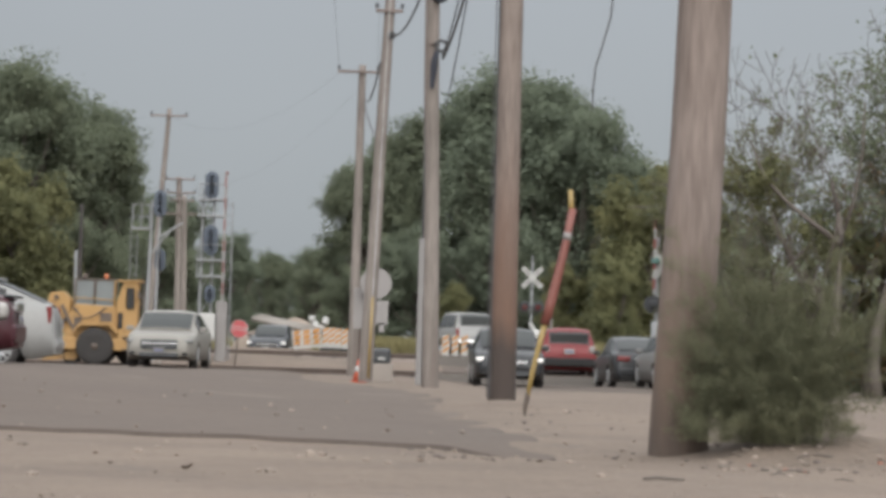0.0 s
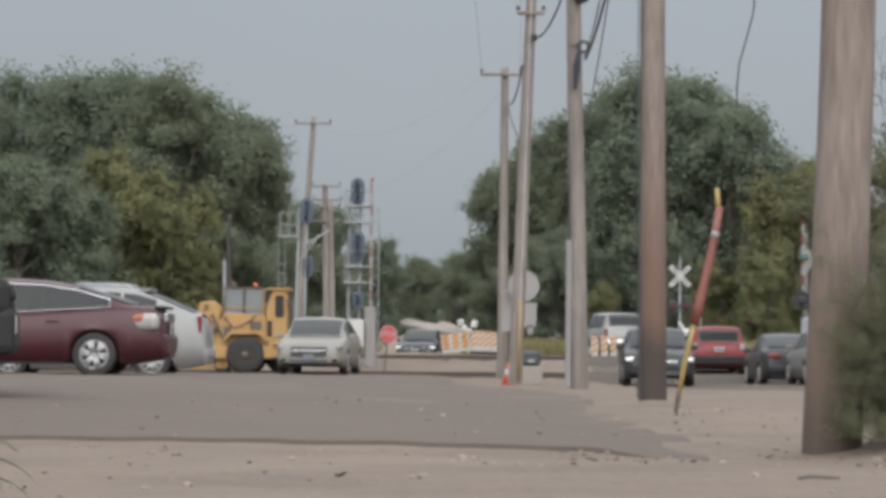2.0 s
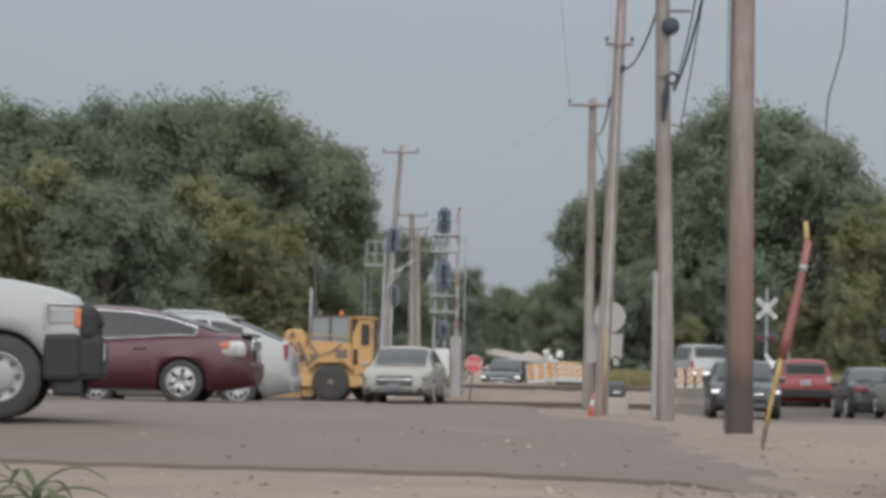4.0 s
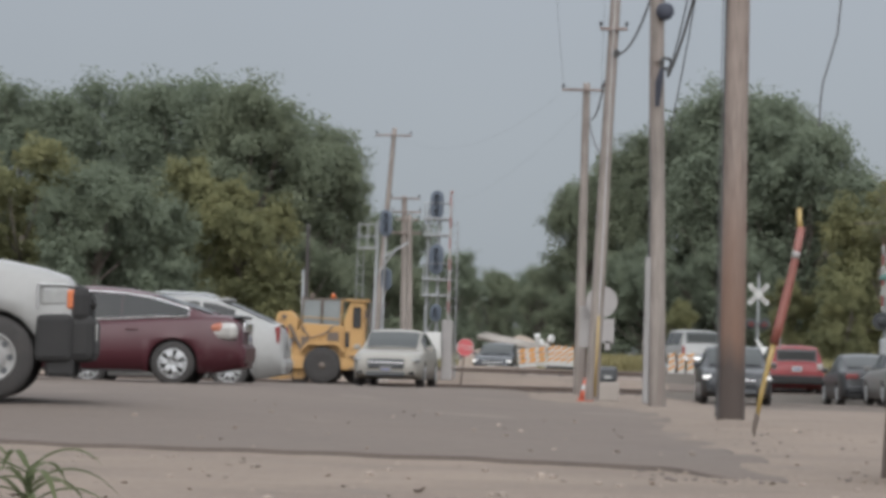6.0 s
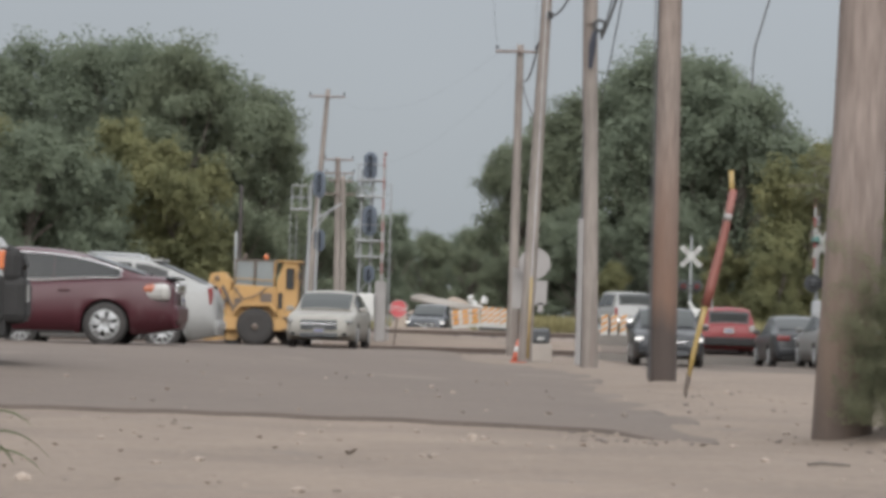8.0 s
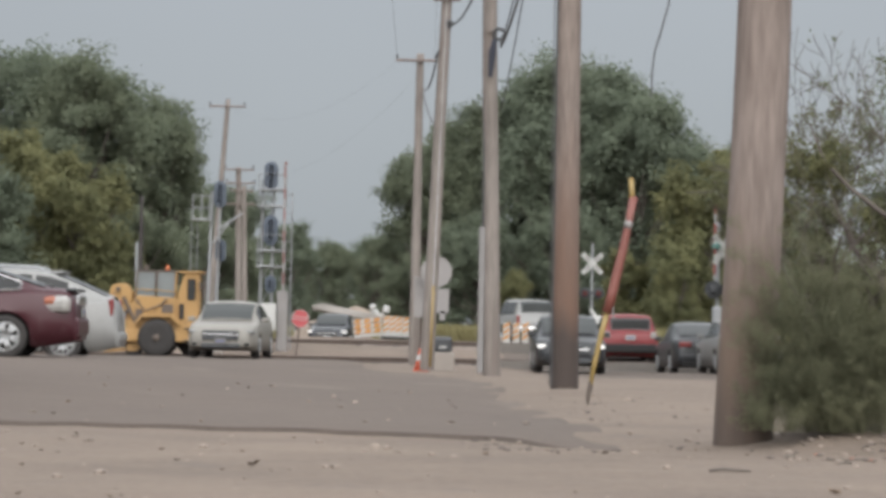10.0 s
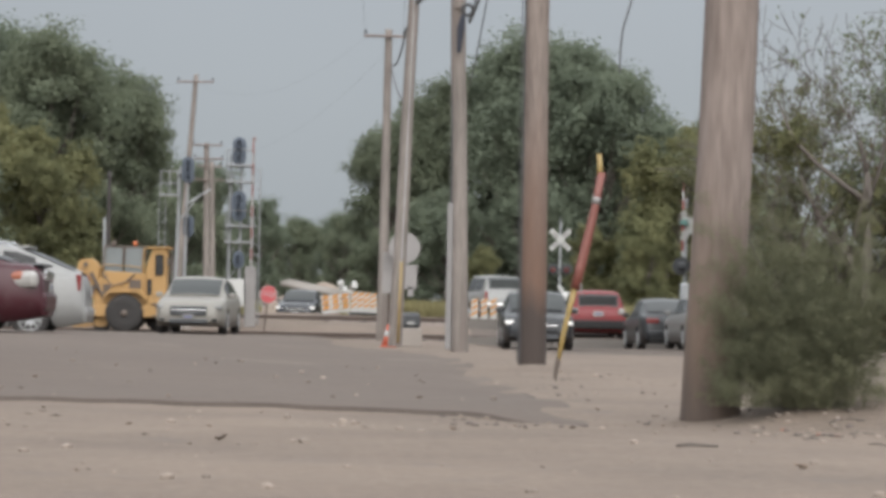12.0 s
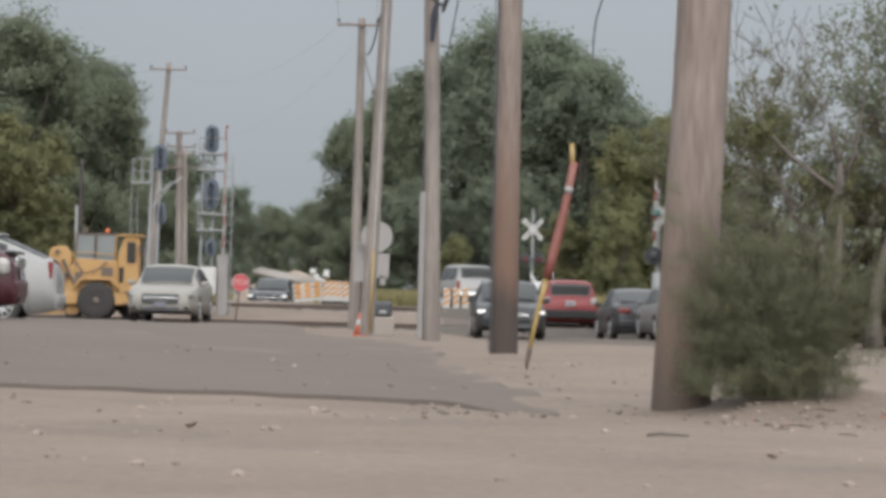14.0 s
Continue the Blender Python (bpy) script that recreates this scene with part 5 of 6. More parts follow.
for k in range(12):
    part("block", boxed(rr.uniform(0.2, 0.5), rr.uniform(0.2, 0.4), rr.uniform(0.15, 0.35), bevel=0.03), WHITE if k % 3 else CONCRETE, rubble, m=pose(rr.uniform(-0.5, 0.5), rr.uniform(-0.3, 0.3), 0.1 + 0.09 * k * 0.8, rr.uniform(-20, 20), rr.uniform(-20, 20), rr.uniform(0, 180)))


def barricade(x, y, turn, width, tilt=0.0):
    b = thing("barricade", pose(x, y, ground_z(x, y), 0, tilt, turn), "orange and white striped road barricade", "barricade", "barricades")
    for z in (0.42, 0.68, 0.94):
        board = part("board", boxed(width, 0.03, 0.20, 0, 0, z, bevel=0.004), SIGN_WHITE, b)
        n = max(1, round(width / 0.42))
        for k in range(n):
            xx = -width / 2 + (k + 0.5) * width / n
            part("stripe", prism(bmesh.new(), [(xx - 0.19, z - 0.098), (xx + 0.09, z - 0.098), (xx + 0.19, z + 0.098), (xx - 0.09, z + 0.098)], -0.019, -0.0155), ORANGE, board)
    part("kick_board", boxed(width, 0.035, 0.14, 0, 0.0, 0.2, bevel=0.004), SIGN_WHITE, b)
    for s in (-1, 1):
        part("upright", boxed(0.05, 0.05, 1.05, s * (width / 2 - 0.12), 0.045, 0.52, bevel=0.004), STEEL, b)
        part("foot", boxed(0.06, 0.9, 0.05, s * (width / 2 - 0.12), 0.045, 0.025, bevel=0.006), STEEL, b)
    return b


barricade(-1.08, 111, 0, 1.35, -6).scale = (0.85, 0.85, 0.78)


def channelizer(x, y):
    c = thing("channelizer_panel", pose(x, y, ground_z(x, y) + 0.02), "upright orange and white striped traffic panel on a base", "traffic panel", "traffic panels")
    board = part("board", boxed(0.26, 0.04, 0.82, 0, 0, 0.52, bevel=0.02), SIGN_WHITE, c)
    for k in range(3):
        z = 0.28 + k * 0.22
        part("stripe", prism(bmesh.new(), [(-0.12, z), (0.12, z + 0.14), (0.12, z + 0.25), (-0.12, z + 0.11)], -0.025, -0.0215), ORANGE, board)
    part("base", boxed(0.42, 0.42, 0.12, 0, 0, 0.06, bevel=0.03), RUBBER, c)


for x, y in ((-0.40, 113), (-0.15, 114.5), (0.10, 116), (0.38, 117.5), (4.05, 104), (4.42, 104.4), (4.78, 104.8)):
    channelizer(x, y)
marker = thing("marker_post", pose(5.75, 112, ground_z(5.75, 112)), "slim pale roadside marker post", "marker post")
part("post", boxed(0.08, 0.04, 0.75, 0, 0, 0.36, bevel=0.01), SIGN_WHITE, marker)

# ---------------------------------------------------------------- by the poles
CONDUIT = mat("grey_conduit", (0.168, 0.16, 0.156), (0.128, 0.12, 0.116), scale=4, fine=30, rough=0.6)
# signs seen from behind, at the fourth pole
rs = thing("road_sign", pose(0.93, 72.0, -0.12, 0, 1.5, 0), "round bare metal road sign seen from behind with a plate below", "road sign")
part("disc", lathe(bmesh.new(), [(0.40, 0.006), (0.40, -0.006), (0.001, -0.006)], 32, "Y"), SIGN_BACK, rs, m=pose(0, 0, 2.36))
part("post", boxed(0.06, 0.05, 2.75, -0.02, 0.04, 1.37, bevel=0.006), STEEL, rs)
part("plate", boxed(0.30, 0.012, 0.62, 0.20, -0.01, 1.62, bevel=0.004), SIGN_BACK, rs)
part("plate", boxed(0.14, 0.012, 0.24, 0.20, -0.01, 1.25, bevel=0.004), SIGN_BACK, rs)
rs2 = thing("road_sign", pose(0.62, 72.4, -0.12), "tall rectangular bare metal sign seen from behind", "road sign")
part("plate", boxed(0.36, 0.012, 1.05, 0.0, 0, 1.72, bevel=0.004), SIGN_BACK, rs2)
part("post", boxed(0.06, 0.05, 2.3, 0, 0.04, 1.15, bevel=0.006), RUST, rs2)
YELLOW_GUARD = mat("yellow_guard_plastic", (0.225, 0.155, 0.046), (0.175, 0.118, 0.036), scale=5, fine=30, rough=0.5)
ORANGE_GUARD = mat("faded_orange_guard", (0.150, 0.046, 0.034), (0.115, 0.036, 0.027), scale=3, fine=20, rough=0.55, spots=((0.2232, 0.124, 0.093), 3.0, 0.6))
gg = thing("guy_wire_guard", pose(0.73, 60.4, -0.1), "yellow plastic guard on a stay wire by the pole", "wire guard", "wire guards")
part("guard", rodded((0, 0, 0.05), (0.04, 0, 1.78), 0.030, 0.026, 10), YELLOW_GUARD, gg, smooth=True)
part("wire", rodded((0.04, 0, 1.7), (0.27, 1.5, 8.9), 0.007, seg=5), STEEL, gg)
block = tagged(new("concrete_block", finish("concrete_block", boxed(0.52, 0.5, 0.44, 0, 0, 0.21, bevel=0.03), CONCRETE, False)), "rough concrete block at the foot of the poles", "concrete block")
block.matrix_basis = pose(1.10, 66.0, ground_z(1.1, 66))
mb = thing("utility_box", pose(1.06, 66.0, ground_z(1.1, 66) + 0.42), "black utility box with a pale label on the concrete block", "utility box")
part("body", boxed(0.50, 0.36, 0.38, 0, 0, 0.19, bevel=0.08), BLACK, mb)
part("label", boxed(0.16, 0.006, 0.07, 0.03, -0.183, 0.13, bevel=0.002), PLATE, mb)
CONE = mat("traffic_cone_orange", (0.3575, 0.0715, 0.0325), (0.2925, 0.0585, 0.0325), scale=6, fine=30, rough=0.5)
cone = thing("traffic_cone", pose(0.55, 63.4, ground_z(0.55, 63.4)), "orange traffic cone with a white collar", "traffic cone")
part("body", lathe(bmesh.new(), [(0.15, 0.03), (0.10, 0.22), (0.035, 0.50), (0.02, 0.52)], 18), CONE, cone, smooth=True)
part("collar", lathe(bmesh.new(), [(0.100, 0.24), (0.103, 0.25), (0.073, 0.37), (0.066, 0.37)], 18), SIGN_WHITE, cone, smooth=True)
part("base", boxed(0.36, 0.36, 0.04, 0, 0, 0.02, bevel=0.01), CONE, cone)

# stay wire guard beside the second pole: crooked, yellow below, faded orange sleeve above
sg = thing("guy_wire_guard", pose(2.05, 30.0, ground_z(2.05, 30)), "crooked stay wire guard, yellow with a faded orange sleeve", "wire guard", "wire guards")
part("anchor", tube(bmesh.new(), [(0.01, 0, -0.1), (-0.01, 0, 0.06), (0.015, 0, 0.2), (0.02, 0, 0.26)], [0.03, 0.022, 0.03, 0.02], 7), GRIME, sg)
part("guard", tube(bmesh.new(), [(0.012, 0, 0.16), (0.06, 0, 0.45), (0.125, 0, 0.75), (0.20, 0, 1.06)], [0.022, 0.027, 0.03, 0.032], 9), YELLOW_GUARD, sg, smooth=True)
part("sleeve", tube(bmesh.new(), [(0.185, -0.005, 0.98), (0.235, -0.005, 1.2), (0.30, -0.005, 1.48), (0.35, -0.005, 1.70), (0.395, -0.005, 1.93), (0.445, -0.005, 2.22)], [0.055, 0.052, 0.049, 0.045, 0.041, 0.042], 12), ORANGE_GUARD, sg, smooth=True)
part("reflective_band", tube(bmesh.new(), [(0.386, -0.005, 1.885), (0.400, -0.005, 1.96)], 0.044, 12), SIGN_BACK, sg, smooth=True)
part("top_guard", tube(bmesh.new(), [(0.43, 0, 2.12), (0.425, 0, 2.28), (0.415, 0, 2.42)], [0.032, 0.03, 0.026], 9), YELLOW_GUARD, sg, smooth=True)
part("split_edge", boxed(0.015, 0.02, 0.12, 0.245, -0.04, 0.98, bevel=0.003), SIGN_BACK, sg)

# second pole: conduit; third pole: conduit and cable gear
part("conduit", tube(bmesh.new(), [(-0.16, -0.08, 0.0), (-0.165, -0.07, 2.0), (-0.165, -0.06, 5.0), (-0.16, -0.05, 10.5)], 0.011), CABLE, second_pole)
part("cable", tube(bmesh.new(), [(-0.19, -0.02, 0.0), (-0.2, -0.02, 2.5), (-0.2, 0, 5.0), (-0.19, 0.0, 10.5)], 0.007), CABLE, second_pole)
part("conduit", boxed(0.11, 0.10, 2.75, -0.225, -0.05, 1.36, bevel=0.02), CONDUIT, third_pole, "grey steel conduit up the pole")
part("cable", tube(bmesh.new(), [(-0.22, -0.08, 2.6), (-0.22, -0.08, 4.0), (-0.24, -0.06, 6.0), (-0.26, -0.06, 9.0)], 0.02), CABLE, third_pole)


def coil(parent, x, z, r, y=-0.2):
    pts = [(x + r * (1 + 0.06 * math.sin(5 * a)) * math.cos(a), y + 0.004 * a, z + r * (1 + 0.05 * math.sin(3 * a)) * math.sin(a)) for a in span(0, 2 * math.pi * 4, 90)]
    return part("cable_coil", tube(bmesh.new(), pts, 0.030, 6), CABLE, parent, "coiled black cable")


coil(third_pole, -0.02, 7.33, 0.13)
part("splice_case", lathe(bmesh.new(), [(0.02, -0.05), (0.15, -0.05), (0.17, 0.0), (0.15, 0.05), (0.02, 0.05)], 18, "Y"), SPLICE, third_pole, m=pose(-0.02, -0.22, 7.33), smooth=True)
coil(third_pole, 0.02, 6.36, 0.10)
part("splice_sleeve", tube(bmesh.new(), [(-0.06, -0.21, 6.25), (-0.10, -0.2, 6.0), (-0.13, -0.2, 5.55)], [0.04, 0.07, 0.04], 8), SPLICE, third_pole)
part("bracket", boxed(0.42, 0.05, 0.05, 0.14, -0.15, 7.62, bevel=0.01), GRIME, third_pole)
part("bracket", boxed(0.2, 0.05, 0.03, -0.12, -0.15, 6.38, bevel=0.008), GRIME, third_pole)
coil(fourth_pole, 0.36, 7.52, 0.06, -0.14)


def wire(name, a, b, sag, r, label):
    """A hanging line between two points, as a thing of its own."""
    a, b = Vector(a), Vector(b)
    pts = [a.lerp(b, t) - Vector((0, 0, 4 * sag * t * (1 - t))) for t in span(0, 1, 16)]
    o = tagged(new(name, finish(name, tube(bmesh.new(), pts, r, 5), CABLE, True)), label, "overhead wire", "overhead wires")
    return o


LINE = "dark overhead cable sagging between the poles"
wire("overhead_cable", (1.62, 53.0, 7.9), (1.05, 62.0, 7.45), 0.35, 0.022, LINE)
wire("overhead_cable", (0.80, 61.9, 6.85), (0.63, 77.84, 7.40), 0.28, 0.022, LINE)
wire("overhead_cable", (0.62, 77.84, 7.28), (0.77, 61.95, 5.22), 0.12, 0.022, LINE)
wire("overhead_cable", (1.86, 52.8, 6.05), (2.07, 35.2, 8.2), 0.55, 0.024, LINE)
wire("overhead_cable", (1.84, 52.8, 6.10), (2.0, 35.2, 9.6), 0.9, 0.014, LINE)
wire("overhead_cable", (1.90, 53.2, 4.9), (2.05, 35.2, 9.2), 0.5, 0.012, LINE)
wire("overhead_wire", (-0.12, 77.8, 8.3), (-0.9, 20.0, 14.0), 0.9, 0.004, "thin overhead line wire above the road")
wire("overhead_wire", (0.92, 77.8, 8.3), (0.4, 20.0, 14.0), 0.9, 0.004, "thin overhead line wire above the road")
wire("overhead_wire", (0.02, 78.0, 8.28), (-6.5, 111.0, 9.3), 0.9, 0.002, "thin overhead line wire above the road")
wire("overhead_wire", (0.9, 78.0, 8.28), (-5.9, 115.0, 6.9), 0.9, 0.002, "thin overhead line wire above the road")
wire("overhead_wire", (-7.4, 111.0, 9.4), (-34.0, 126.0, 9.6), 0.8, 0.002, "thin overhead line wire above the road")
span_line = thing("service_line", pose(0, 0, 0), "black service line with a loose end hanging down", "overhead wire", "overhead wires")
part("span", tube(bmesh.new(), [(2.0, 35.0, 10.4), (4.42, 45, 10.0), (9.5, 66.0, 10.2)], 0.012, 5), CABLE, span_line)
part("loose_end", tube(bmesh.new(), [(4.42, 45, 10.0), (4.37, 45, 7.6), (4.30, 45, 6.5), (4.26, 45, 6.0), (4.14, 45, 5.55), (4.04, 45, 5.2), (4.01, 45, 4.9), (4.0, 45, 4.5)], 0.016, 6), CABLE, span_line)

# ---------------------------------------------------------------- nearer plants
def branching(bm, rng, p, d, length, r, depth, tips, spread=0.55):
    """Forking limbs; collects the outer twigs' ends."""
    n = 4
    pts, rs = [p], [r]
    for k in range(n):
        d = (d + Vector(rng.normal(0, 0.16, 3)) + Vector((0, 0, 0.05))).normalized()
        p = p + d * length / n
        pts.append(p)
        rs.append(max(0.008, r * (1 - 0.45 * (k + 1) / n)))
    tube(bm, pts, rs, 6 if depth > 2 else 4)
    if depth <= 1:
        tips.extend(pts[1:])
    if depth == 0:
        return
    for k in range(3 if depth > 1 else 3):
        q = pts[-1] if k == 0 else pts[rng.integers(2, n + 1)]
        nd = (d + Vector(rng.normal(0, spread, 3))).normalized()
        nd.z = max(nd.z, -0.1)
        branching(bm, rng, q, nd, length * rng.uniform(0.6, 0.82), rs[-1] * rng.uniform(0.55, 0.8), depth - 1, tips, spread)


def bare_tree(x, y, height, seed, leaf, per_tip, size, label, depth=5, lean=(0, 0), keep=1.0, stout=0.019):
    rng = np.random.default_rng(seed)
    t = thing("bare_tree", pose(x, y, ground_z(x, y)), label, "tree", "thin trees beside the road")
    bm = bmesh.new()
    tips = []
    branching(bm, rng, Vector((0, 0, -0.1)), Vector((lean[0], lean[1], 1)).normalized(), height * 0.33, height * stout, depth, tips, 0.42)
    part("trunk", bm, BARK, t, smooth=True)
    c = np.array([tuple(q) for q in tips])
    c = c[rng.uniform(0, 1, len(c)) < keep]
    if len(c) and per_tip:
        pts = np.repeat(c, per_tip, 0) + rng.normal(0, size * 1.1, (len(c) * per_tip, 3))
        v, f = leaf_cards(rng, pts, np.tile((0, 0, 1.0), (len(pts), 1)), size, 1.0)
        crown = new("crown", fast_mesh("crown", v, f, leaf))
        crown.parent = t
    return t


bare_tree(12.3, 70, 8.6, 41, LEAF_MID, 1, 0.12, "nearly leafless tree with grey upright twigs", lean=(0.02, 0), keep=0.15, stout=0.013)
bare_tree(12.9, 72, 9.4, 49, LEAF_MID, 1, 0.12, "nearly leafless tree with grey upright twigs", lean=(-0.05, 0), keep=0.1, stout=0.012)
bare_tree(13.7, 71, 12.0, 48, LEAF_MID, 3, 0.10, "tall thin tree with leafy branch ends", lean=(-0.04, 0), keep=0.5, stout=0.016)
bare_tree(14.9, 74, 9.6, 42, LEAF_MID, 2, 0.10, "thin tree with small leaf clusters", lean=(0.05, 0), keep=0.5, stout=0.011)
bare_tree(11.1, 71.5, 8.4, 43, LEAF_YELLOW, 11, 0.08, "half-bare yellowing tree beside the road", lean=(0.0, 0), keep=0.8, stout=0.014)
bare_tree(11.3, 74, 8.6, 44, LEAF_OLIVE, 6, 0.08, "thin olive tree with open crown", lean=(-0.03, 0), keep=0.7, stout=0.014)
bare_tree(14.0, 74, 6.4, 45, LEAF_RUST, 4, 0.10, "shrub with brown twigs and rusty leaves", keep=0.3)
bare_tree(11.7, 75, 7.6, 46, LEAF_OLIVE, 4, 0.09, "half-bare tree with fine twigs", keep=0.6, stout=0.014)
bare_tree(16.9, 74, 10.6, 47, LEAF_MID, 4, 0.12, "thin tree with a high leafy branch", keep=0.6, lean=(-0.12, 0), stout=0.012)
dead = thing("dead_tree", pose(12.15, 69, ground_z(12.15, 69)), "dead leaning trunk with broken stub among the trees", "tree", "thin trees beside the road")
part("trunk", tube(bmesh.new(), [(0.1, 0, -0.1), (0.12, 0, 1.6), (0.16, 0, 3.0), (0.2, 0, 4.0), (0.08, 0, 4.7), (-0.08, 0, 5.35)], [0.11, 0.10, 0.09, 0.085, 0.07, 0.05], 8), BARK, dead, smooth=True)
part("limb", tube(bmesh.new(), [(0.18, 0, 3.8), (-0.45, 0.05, 4.25), (-1.1, 0.1, 4.75), (-1.7, 0.1, 5.35), (-2.1, 0.1, 6.3)], [0.08, 0.07, 0.055, 0.04, 0.02], 7), BARK, dead, smooth=True)
part("limb", tube(bmesh.new(), [(0.2, 0, 3.9), (0.5, 0.05, 4.9), (0.7, 0.1, 6.1), (0.72, 0.1, 7.4)], [0.05, 0.04, 0.03, 0.015], 7), BARK, dead, smooth=True)
for x, y, h, w, mt, n, sd, lb in ((10.6, 72.5, 4.6, 3.0, LEAF_OLIVE, 5500, 71, "open olive thicket beside the road"), (12.6, 74, 4.0, 3.6, LEAF_OLIVE, 5500, 72, "open olive thicket beside the road"), (14.3, 75, 4.8, 3.0, LEAF_RUST, 3500, 73, "thicket with rusty brown leaves"),
                                 (13.3, 74.5, 4.9, 3.6, LEAF_YELLOW, 12000, 74, "yellowing thicket beside the road"), (15.2, 75.5, 5.0, 3.4, LEAF_YELLOW, 12000, 75, "yellowing thicket beside the road")):
    th = tree(sd, h, w, mt, n, 0.085, 0.05, 20, label=lb)
    th.matrix_basis = pose(x, y, ground_z(x, y))
for i, (x, y, s, a) in enumerate([(13.2, 76, 0.36, 100), (15.3, 78, 0.42, 200), (17.6, 76, 0.5, 300), (16.2, 71, 0.42, 245)]):
    wood(SHRUB[1 if i % 3 else 0], x, y, a, s)


def weed_bush(x, y, seed):
    """Feathery weed: arching stems, each with side sprays of tiny thread-like leaves."""
    rng = np.random.default_rng(seed)
    t = thing("weed_bush", pose(x, y, ground_z(x, y)), "feathery olive green weed bush against the pole", "bush")
    bm = bmesh.new()
    pts, nor = [], []

    def spray(a, b, sag, count, fluff):
        s = rng.uniform(0.05, 1.0, count)
        q = a + (b - a) * s[:, None] + np.array([0, 0, 1.0]) * (sag * s * (1 - s))[:, None]
        q = q + rng.normal(0, 1, (count, 3)) * (fluff * (1.05 - 0.7 * s))[:, None]
        q[:, 2] = np.maximum(q[:, 2], 0.01)
        pts.append(q)
        nor.append(rng.normal(0, 1, (count, 3)) + np.array([0, 0, 0.6]))

    for k in range(120):
        a, out = rng.uniform(0, 2 * math.pi), rng.uniform(0.0, 1.0) ** 0.6
        lift = rng.uniform(0.3, 1.42) * (1.0 - 0.38 * out ** 2) + (0.3 if k % 11 == 0 else 0.0)
        base = np.array([rng.normal(0.0, 0.19), rng.normal(0, 0.12), 0])
        reach = 0.60 if math.cos(a) > -0.2 else 0.54
        tip = base + np.array([math.cos(a) * out * reach, math.sin(a) * out * 0.30, lift])
        mid = base * 0.45 + tip * 0.55 + np.array([-0.25 * math.cos(a) * out, 0, 0.10])
        line = [base * (1 - s) ** 2 + 2 * mid * s * (1 - s) + tip * s * s for s in np.linspace(0, 1, 8)]
        tube(bm, [tuple(q) for q in line], [0.004 * (1 - 0.11 * i) for i in range(8)], 4)
        for j in range(15):
            s = rng.uniform(0.12, 1.0)
            p = base * (1 - s) ** 2 + 2 * mid * s * (1 - s) + tip * s * s
            d = rng.normal(0, 1, 3) * np.array([1, 0.7, 0.45]) + np.array([0.5 * math.cos(a), 0, 0.22])
            d *= rng.uniform(0.10, 0.26) * (1.15 - 0.6 * s) / np.linalg.norm(d)
            spray(p, p + d, 0.05, 56, 0.034)
    # long loose sprays that lean out over the gravel and across the pole
    for k in range(40):
        a = rng.uniform(-0.5, 0.7) if k < 28 else rng.uniform(2.6, 3.6)
        r = rng.uniform(0.55, 0.95) if k < 28 else rng.uniform(0.45, 0.68)
        tip = np.array([math.cos(a) * r, rng.uniform(-0.35, 0.1), rng.uniform(0.15, 1.1)])
        start = np.array([tip[0] * 0.25, tip[1] * 0.3, tip[2] * 0.35])
        line = [start + (tip - start) * s + np.array([0, 0, 0.28]) * s * (1 - s) for s in np.linspace(0, 1, 7)]
        tube(bm, [tuple(p) for p in line], [0.004, 0.004, 0.004, 0.003, 0.003, 0.002, 0.002], 4)
        for j in range(7):
            p = line[rng.integers(2, 7)]
            d = rng.normal(0, 0.5, 3) + (tip - start) / np.linalg.norm(tip - start)
            spray(p, p + d * rng.uniform(0.06, 0.14), 0.03, 26, 0.020)
    for k in range(110):
        p = np.array([rng.uniform(-0.60, 0.5), rng.uniform(-0.34, 0.2), rng.uniform(0.0, 0.14)])
        spray(p, p + np.array([rng.normal(0, 0.1), rng.normal(0, 0.06), rng.uniform(0.02, 0.22)]), 0.04, 130, 0.035)
    part("stalk", bm, LEAF_BUSH, t)
    v, f = leaf_cards(rng, np.concatenate(pts), np.concatenate(nor), 0.018, 0.6, 0.12)
    c = new("foliage", fast_mesh("foliage", v, f, LEAF_BUSH))
    c.parent = t
    return t


weed_bush(2.80, 18.08, 51)


def strap_plant(x, y, seed, tall):
    """A rosette of long arching strap leaves on a short stalk."""
    rng = np.random.default_rng(seed)
    t = thing("strap_leaf_plant", pose(x, y, ground_z(x, y)), "green plant with long arching strap leaves", "plant")
    part("stalk", rodded((0, 0, -0.02), (0.01, 0, 0.25 + tall), 0.014, 0.010, 8), LEAF_GREEN, t)
    for k in range(15):
        a = k * 2.4 + rng.uniform(-0.2, 0.2)
        ln = rng.uniform(0.19, 0.33)
        z0 = 0.13 + tall + 0.009 * k
        rise = rng.uniform(0.3, 0.9)
        bm = bmesh.new()
        rows = []
        for s in span(0, 1, 8):
            rr = ln * s
            z = z0 + rise * ln * s - 0.75 * ln * s ** 2.4
            w = 0.0125 * math.sin(math.pi * min(1, 0.18 + 0.82 * s)) ** 0.7 + 0.0008
            c, sn = math.cos(a), math.sin(a)
            rows.append([bm.verts.new((c * rr - sn * q, sn * rr + c * q, z + abs(q) * 0.5)) for q in (-w, 0, w)])
        for p, q in zip(rows, rows[1:]):
            for i in range(2):
                bm.faces.new((p[i], p[i + 1], q[i + 1], q[i]))
        part("leaf", bm, LEAF_GREEN, t, smooth=True)
    return t


LEAF_GREEN = leaf_mat("strap_leaf", (0.072, 0.088, 0.045), (0.115, 0.130, 0.068))
strap_plant(-1.75, 9.2, 61, -0.02)
strap_plant(-2.09, 9.3, 62, 0.08)

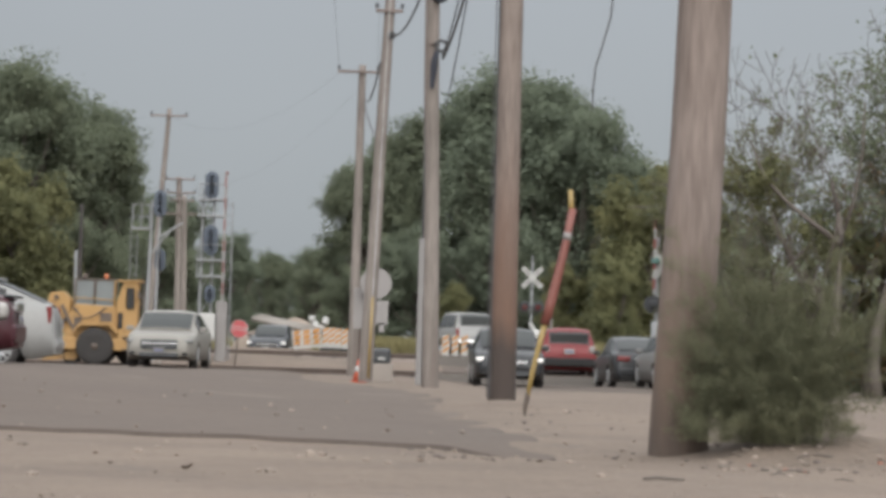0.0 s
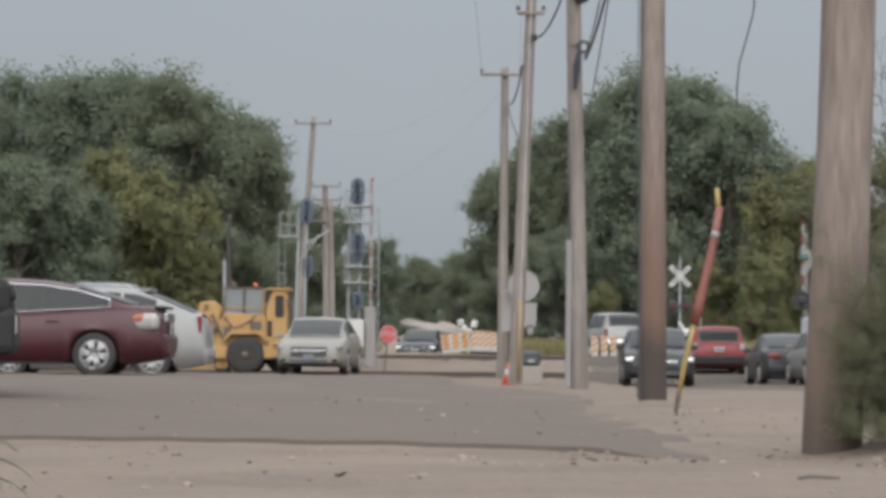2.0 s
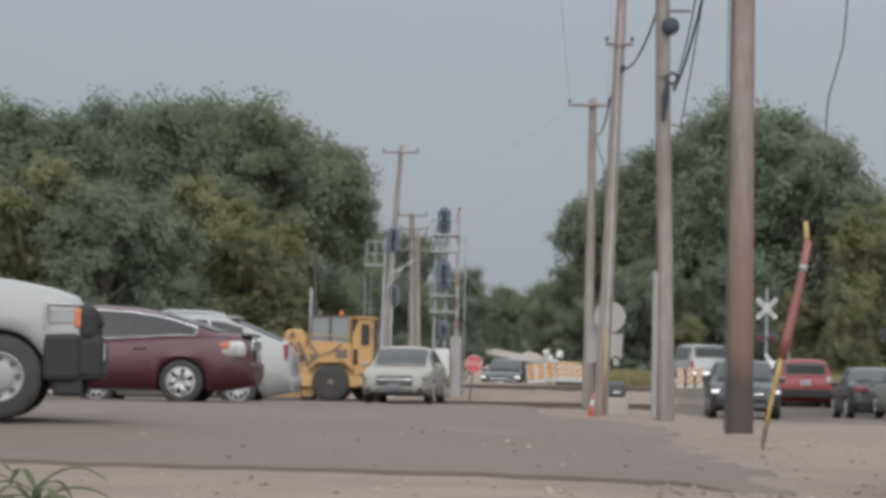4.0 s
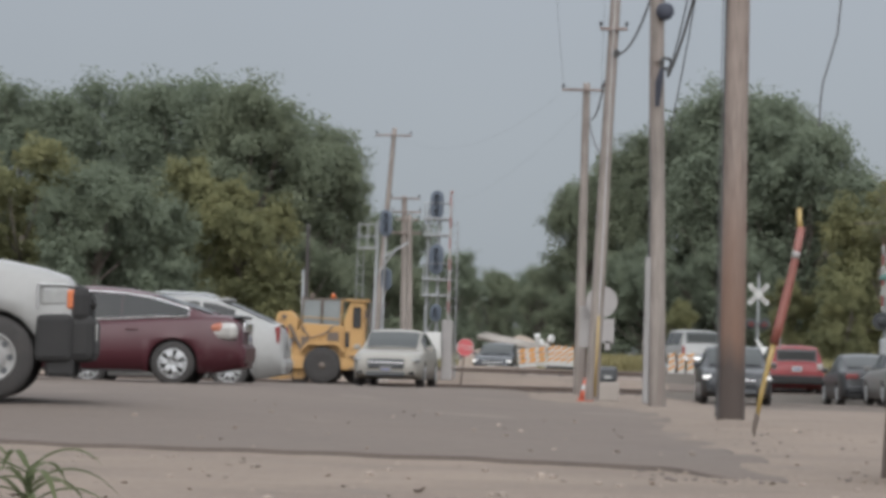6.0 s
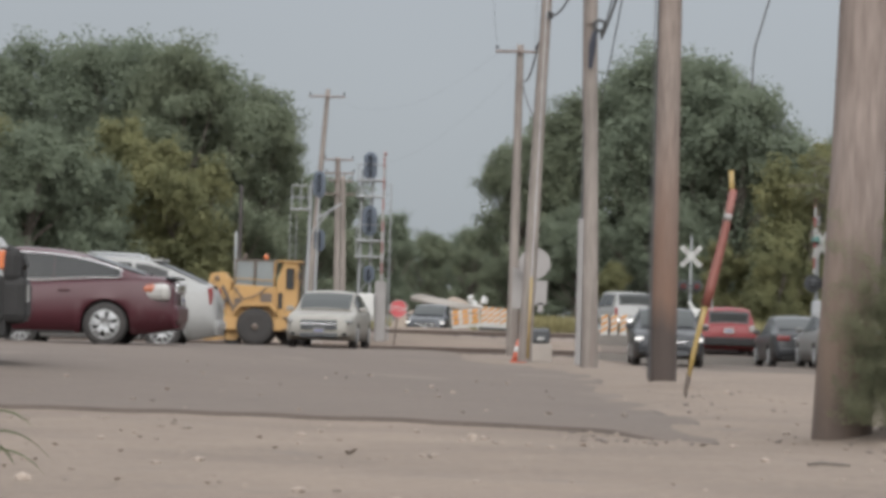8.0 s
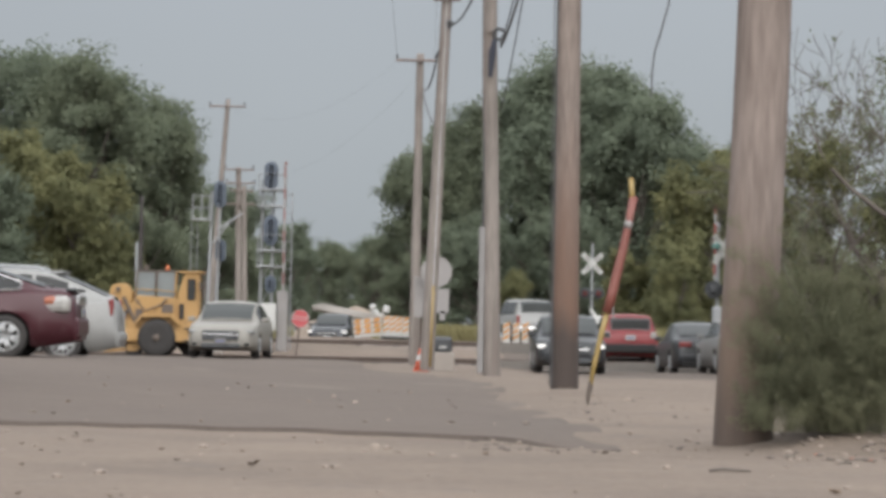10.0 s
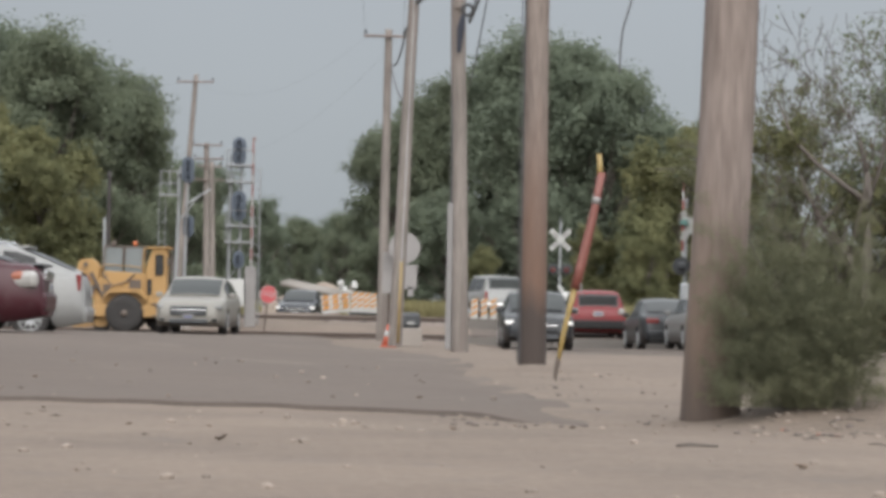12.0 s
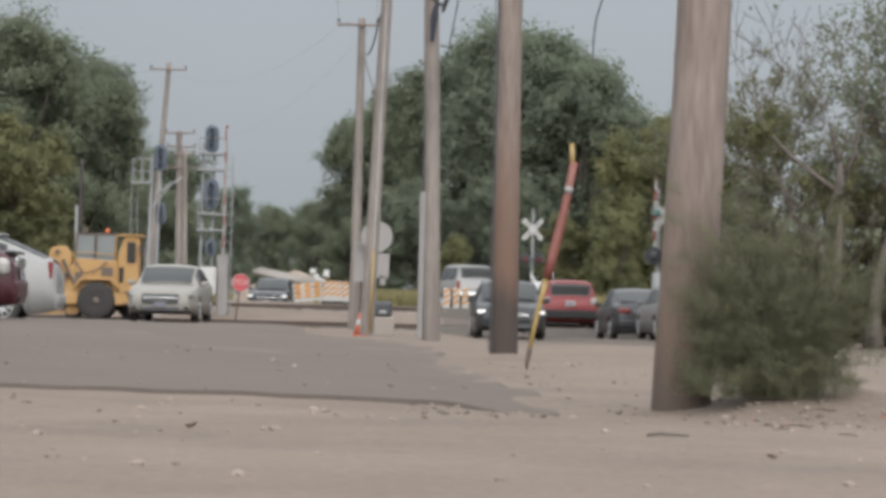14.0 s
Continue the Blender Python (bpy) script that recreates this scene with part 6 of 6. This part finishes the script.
# ---------------------------------------------------------------- debris
STONE = mat("loose_stone", (0.2025, 0.165, 0.135), (0.1275, 0.1013, 0.0825), scale=6, fine=40, bump=0.3, per_object=0.35)
DEADLEAF = mat("dead_leaf", (0.135, 0.096, 0.066), (0.092, 0.068, 0.05), scale=8, fine=40, per_object=0.4)
BRICK = mat("brick_bit", (0.252, 0.102, 0.066), (0.204, 0.084, 0.054), scale=8, fine=40)


def stone_mesh(seed, material, flat=0.6):
    bm = bmesh.new()
    bmesh.ops.create_icosphere(bm, subdivisions=1, radius=1)
    for v in bm.verts:
        v.co *= 1 + 0.35 * noise.noise((v.co.x * 1.7 + seed, v.co.y * 1.7, v.co.z * 1.7))
        v.co.z *= flat
    return finish("stone", bm, material, False)


def leaf_mesh(seed):
    bm = bmesh.new()
    pts = [(-1, 0, 0.05), (-0.3, 0.5, 0.35), (0.6, 0.35, 0.25), (1, 0, 0.5), (0.5, -0.4, 0.3), (-0.4, -0.45, 0.4)]
    mid = bm.verts.new((0, 0, 0.0))
    vs = [bm.verts.new(p) for p in pts]
    for i in range(6):
        bm.faces.new((mid, vs[i], vs[(i + 1) % 6]))
    return finish("dead_leaf", bm, DEADLEAF, False)


stones = [stone_mesh(k, STONE) for k in range(5)]
bits = stone_mesh(9, BRICK, 0.5)
leaves = [leaf_mesh(k) for k in range(2)]
rr = random.Random(12)


def scatter(meshes, name, label, category, group, count, x0, x1, y0, y1, lo, hi):
    for k in range(count):
        x, y = rr.uniform(x0, x1), rr.uniform(y0, y1)
        s = lo + (hi - lo) * rr.random() ** 2.2
        o = tagged(new(name, rr.choice(meshes)), label, category, group)
        o.matrix_basis = pose(x, y, ground_z(x, y) + (0.03 if y > 20.2 and x < 1.2 else 0.0) + s * 0.15, 0, 0, rr.uniform(0, 360)) @ Matrix.Diagonal((s, s * rr.uniform(0.6, 1), s, 1))


scatter(stones, "stone", "small pale limestone lump on the ground", "stone", "loose stones", 190, -3.4, 3.8, 9.5, 20, 0.006, 0.04)
scatter(stones, "stone", "small pale limestone lump on the road", "stone", "loose stones", 44, -4.5, 3.6, 20, 36, 0.012, 0.045)
scatter(leaves, "dead_leaf", "curled brown dead leaf on the ground", "dead leaf", "dead leaves", 34, -2.4, 3.6, 10, 21, 0.02, 0.055)
scatter(leaves, "dead_leaf", "curled brown dead leaf on the road", "dead leaf", "dead leaves", 20, -4.5, 2.6, 21, 34, 0.025, 0.05)
CLOD = mat("asphalt_crumb", (0.06, 0.048, 0.04), (0.09, 0.07, 0.06), scale=8, fine=40, bump=0.3, per_object=0.3)
clods = [stone_mesh(20 + k, CLOD, 0.5) for k in range(3)]
scatter(clods, "asphalt_crumb", "dark crumb of broken asphalt at the road edge", "asphalt crumb", "asphalt crumbs", 60, 0.4, 2.6, 17.2, 19.5, 0.008, 0.035)
scatter(clods, "asphalt_crumb", "dark crumb of broken asphalt by the poles", "asphalt crumb", "asphalt crumbs", 38, 1.5, 3.3, 24, 34, 0.010, 0.034)
scatter([bits], "brick_fragment", "reddish brick fragment on the ground", "brick fragment", "brick fragments", 5, 2.5, 3.4, 16.2, 17.4, 0.02, 0.04)
scatter(stones, "stone", "small pale limestone lump on the gravel mound", "stone", "loose stones", 70, 2.3, 3.9, 16.4, 17.9, 0.008, 0.035)
scatter(clods, "asphalt_crumb", "dark crumb of broken asphalt on the gravel mound", "asphalt crumb", "asphalt crumbs", 30, 2.2, 3.8, 16.2, 17.6, 0.008, 0.03)
for k in range(16):
    x, y, a, ln = rr.uniform(2.3, 3.7), rr.uniform(15.2, 17.6), rr.uniform(0, math.pi), rr.uniform(0.03, 0.09)
    tw = tagged(new("twig", finish("twig", tube(bmesh.new(), [(-ln, 0, 0.004), (0, 0.1 * ln, 0.012), (ln, 0, 0.005)], [0.004, 0.005, 0.003], 5), BARK, True)), "short dead twig on the gravel", "twig", "twigs")
    tw.matrix_basis = pose(x, y, ground_z(x, y), 0, 0, math.degrees(a))
stick = tagged(new("stick", finish("stick", tube(bmesh.new(), [(1.56, 14.0, 0.012), (1.63, 14.02, 0.02), (1.70, 14.0, 0.016), (1.77, 14.03, 0.012)], [0.008, 0.010, 0.009, 0.006], 6), BARK, True)), "short brown stick lying on the gravel", "stick")
stick.location.z = ground_z(1.66, 14)
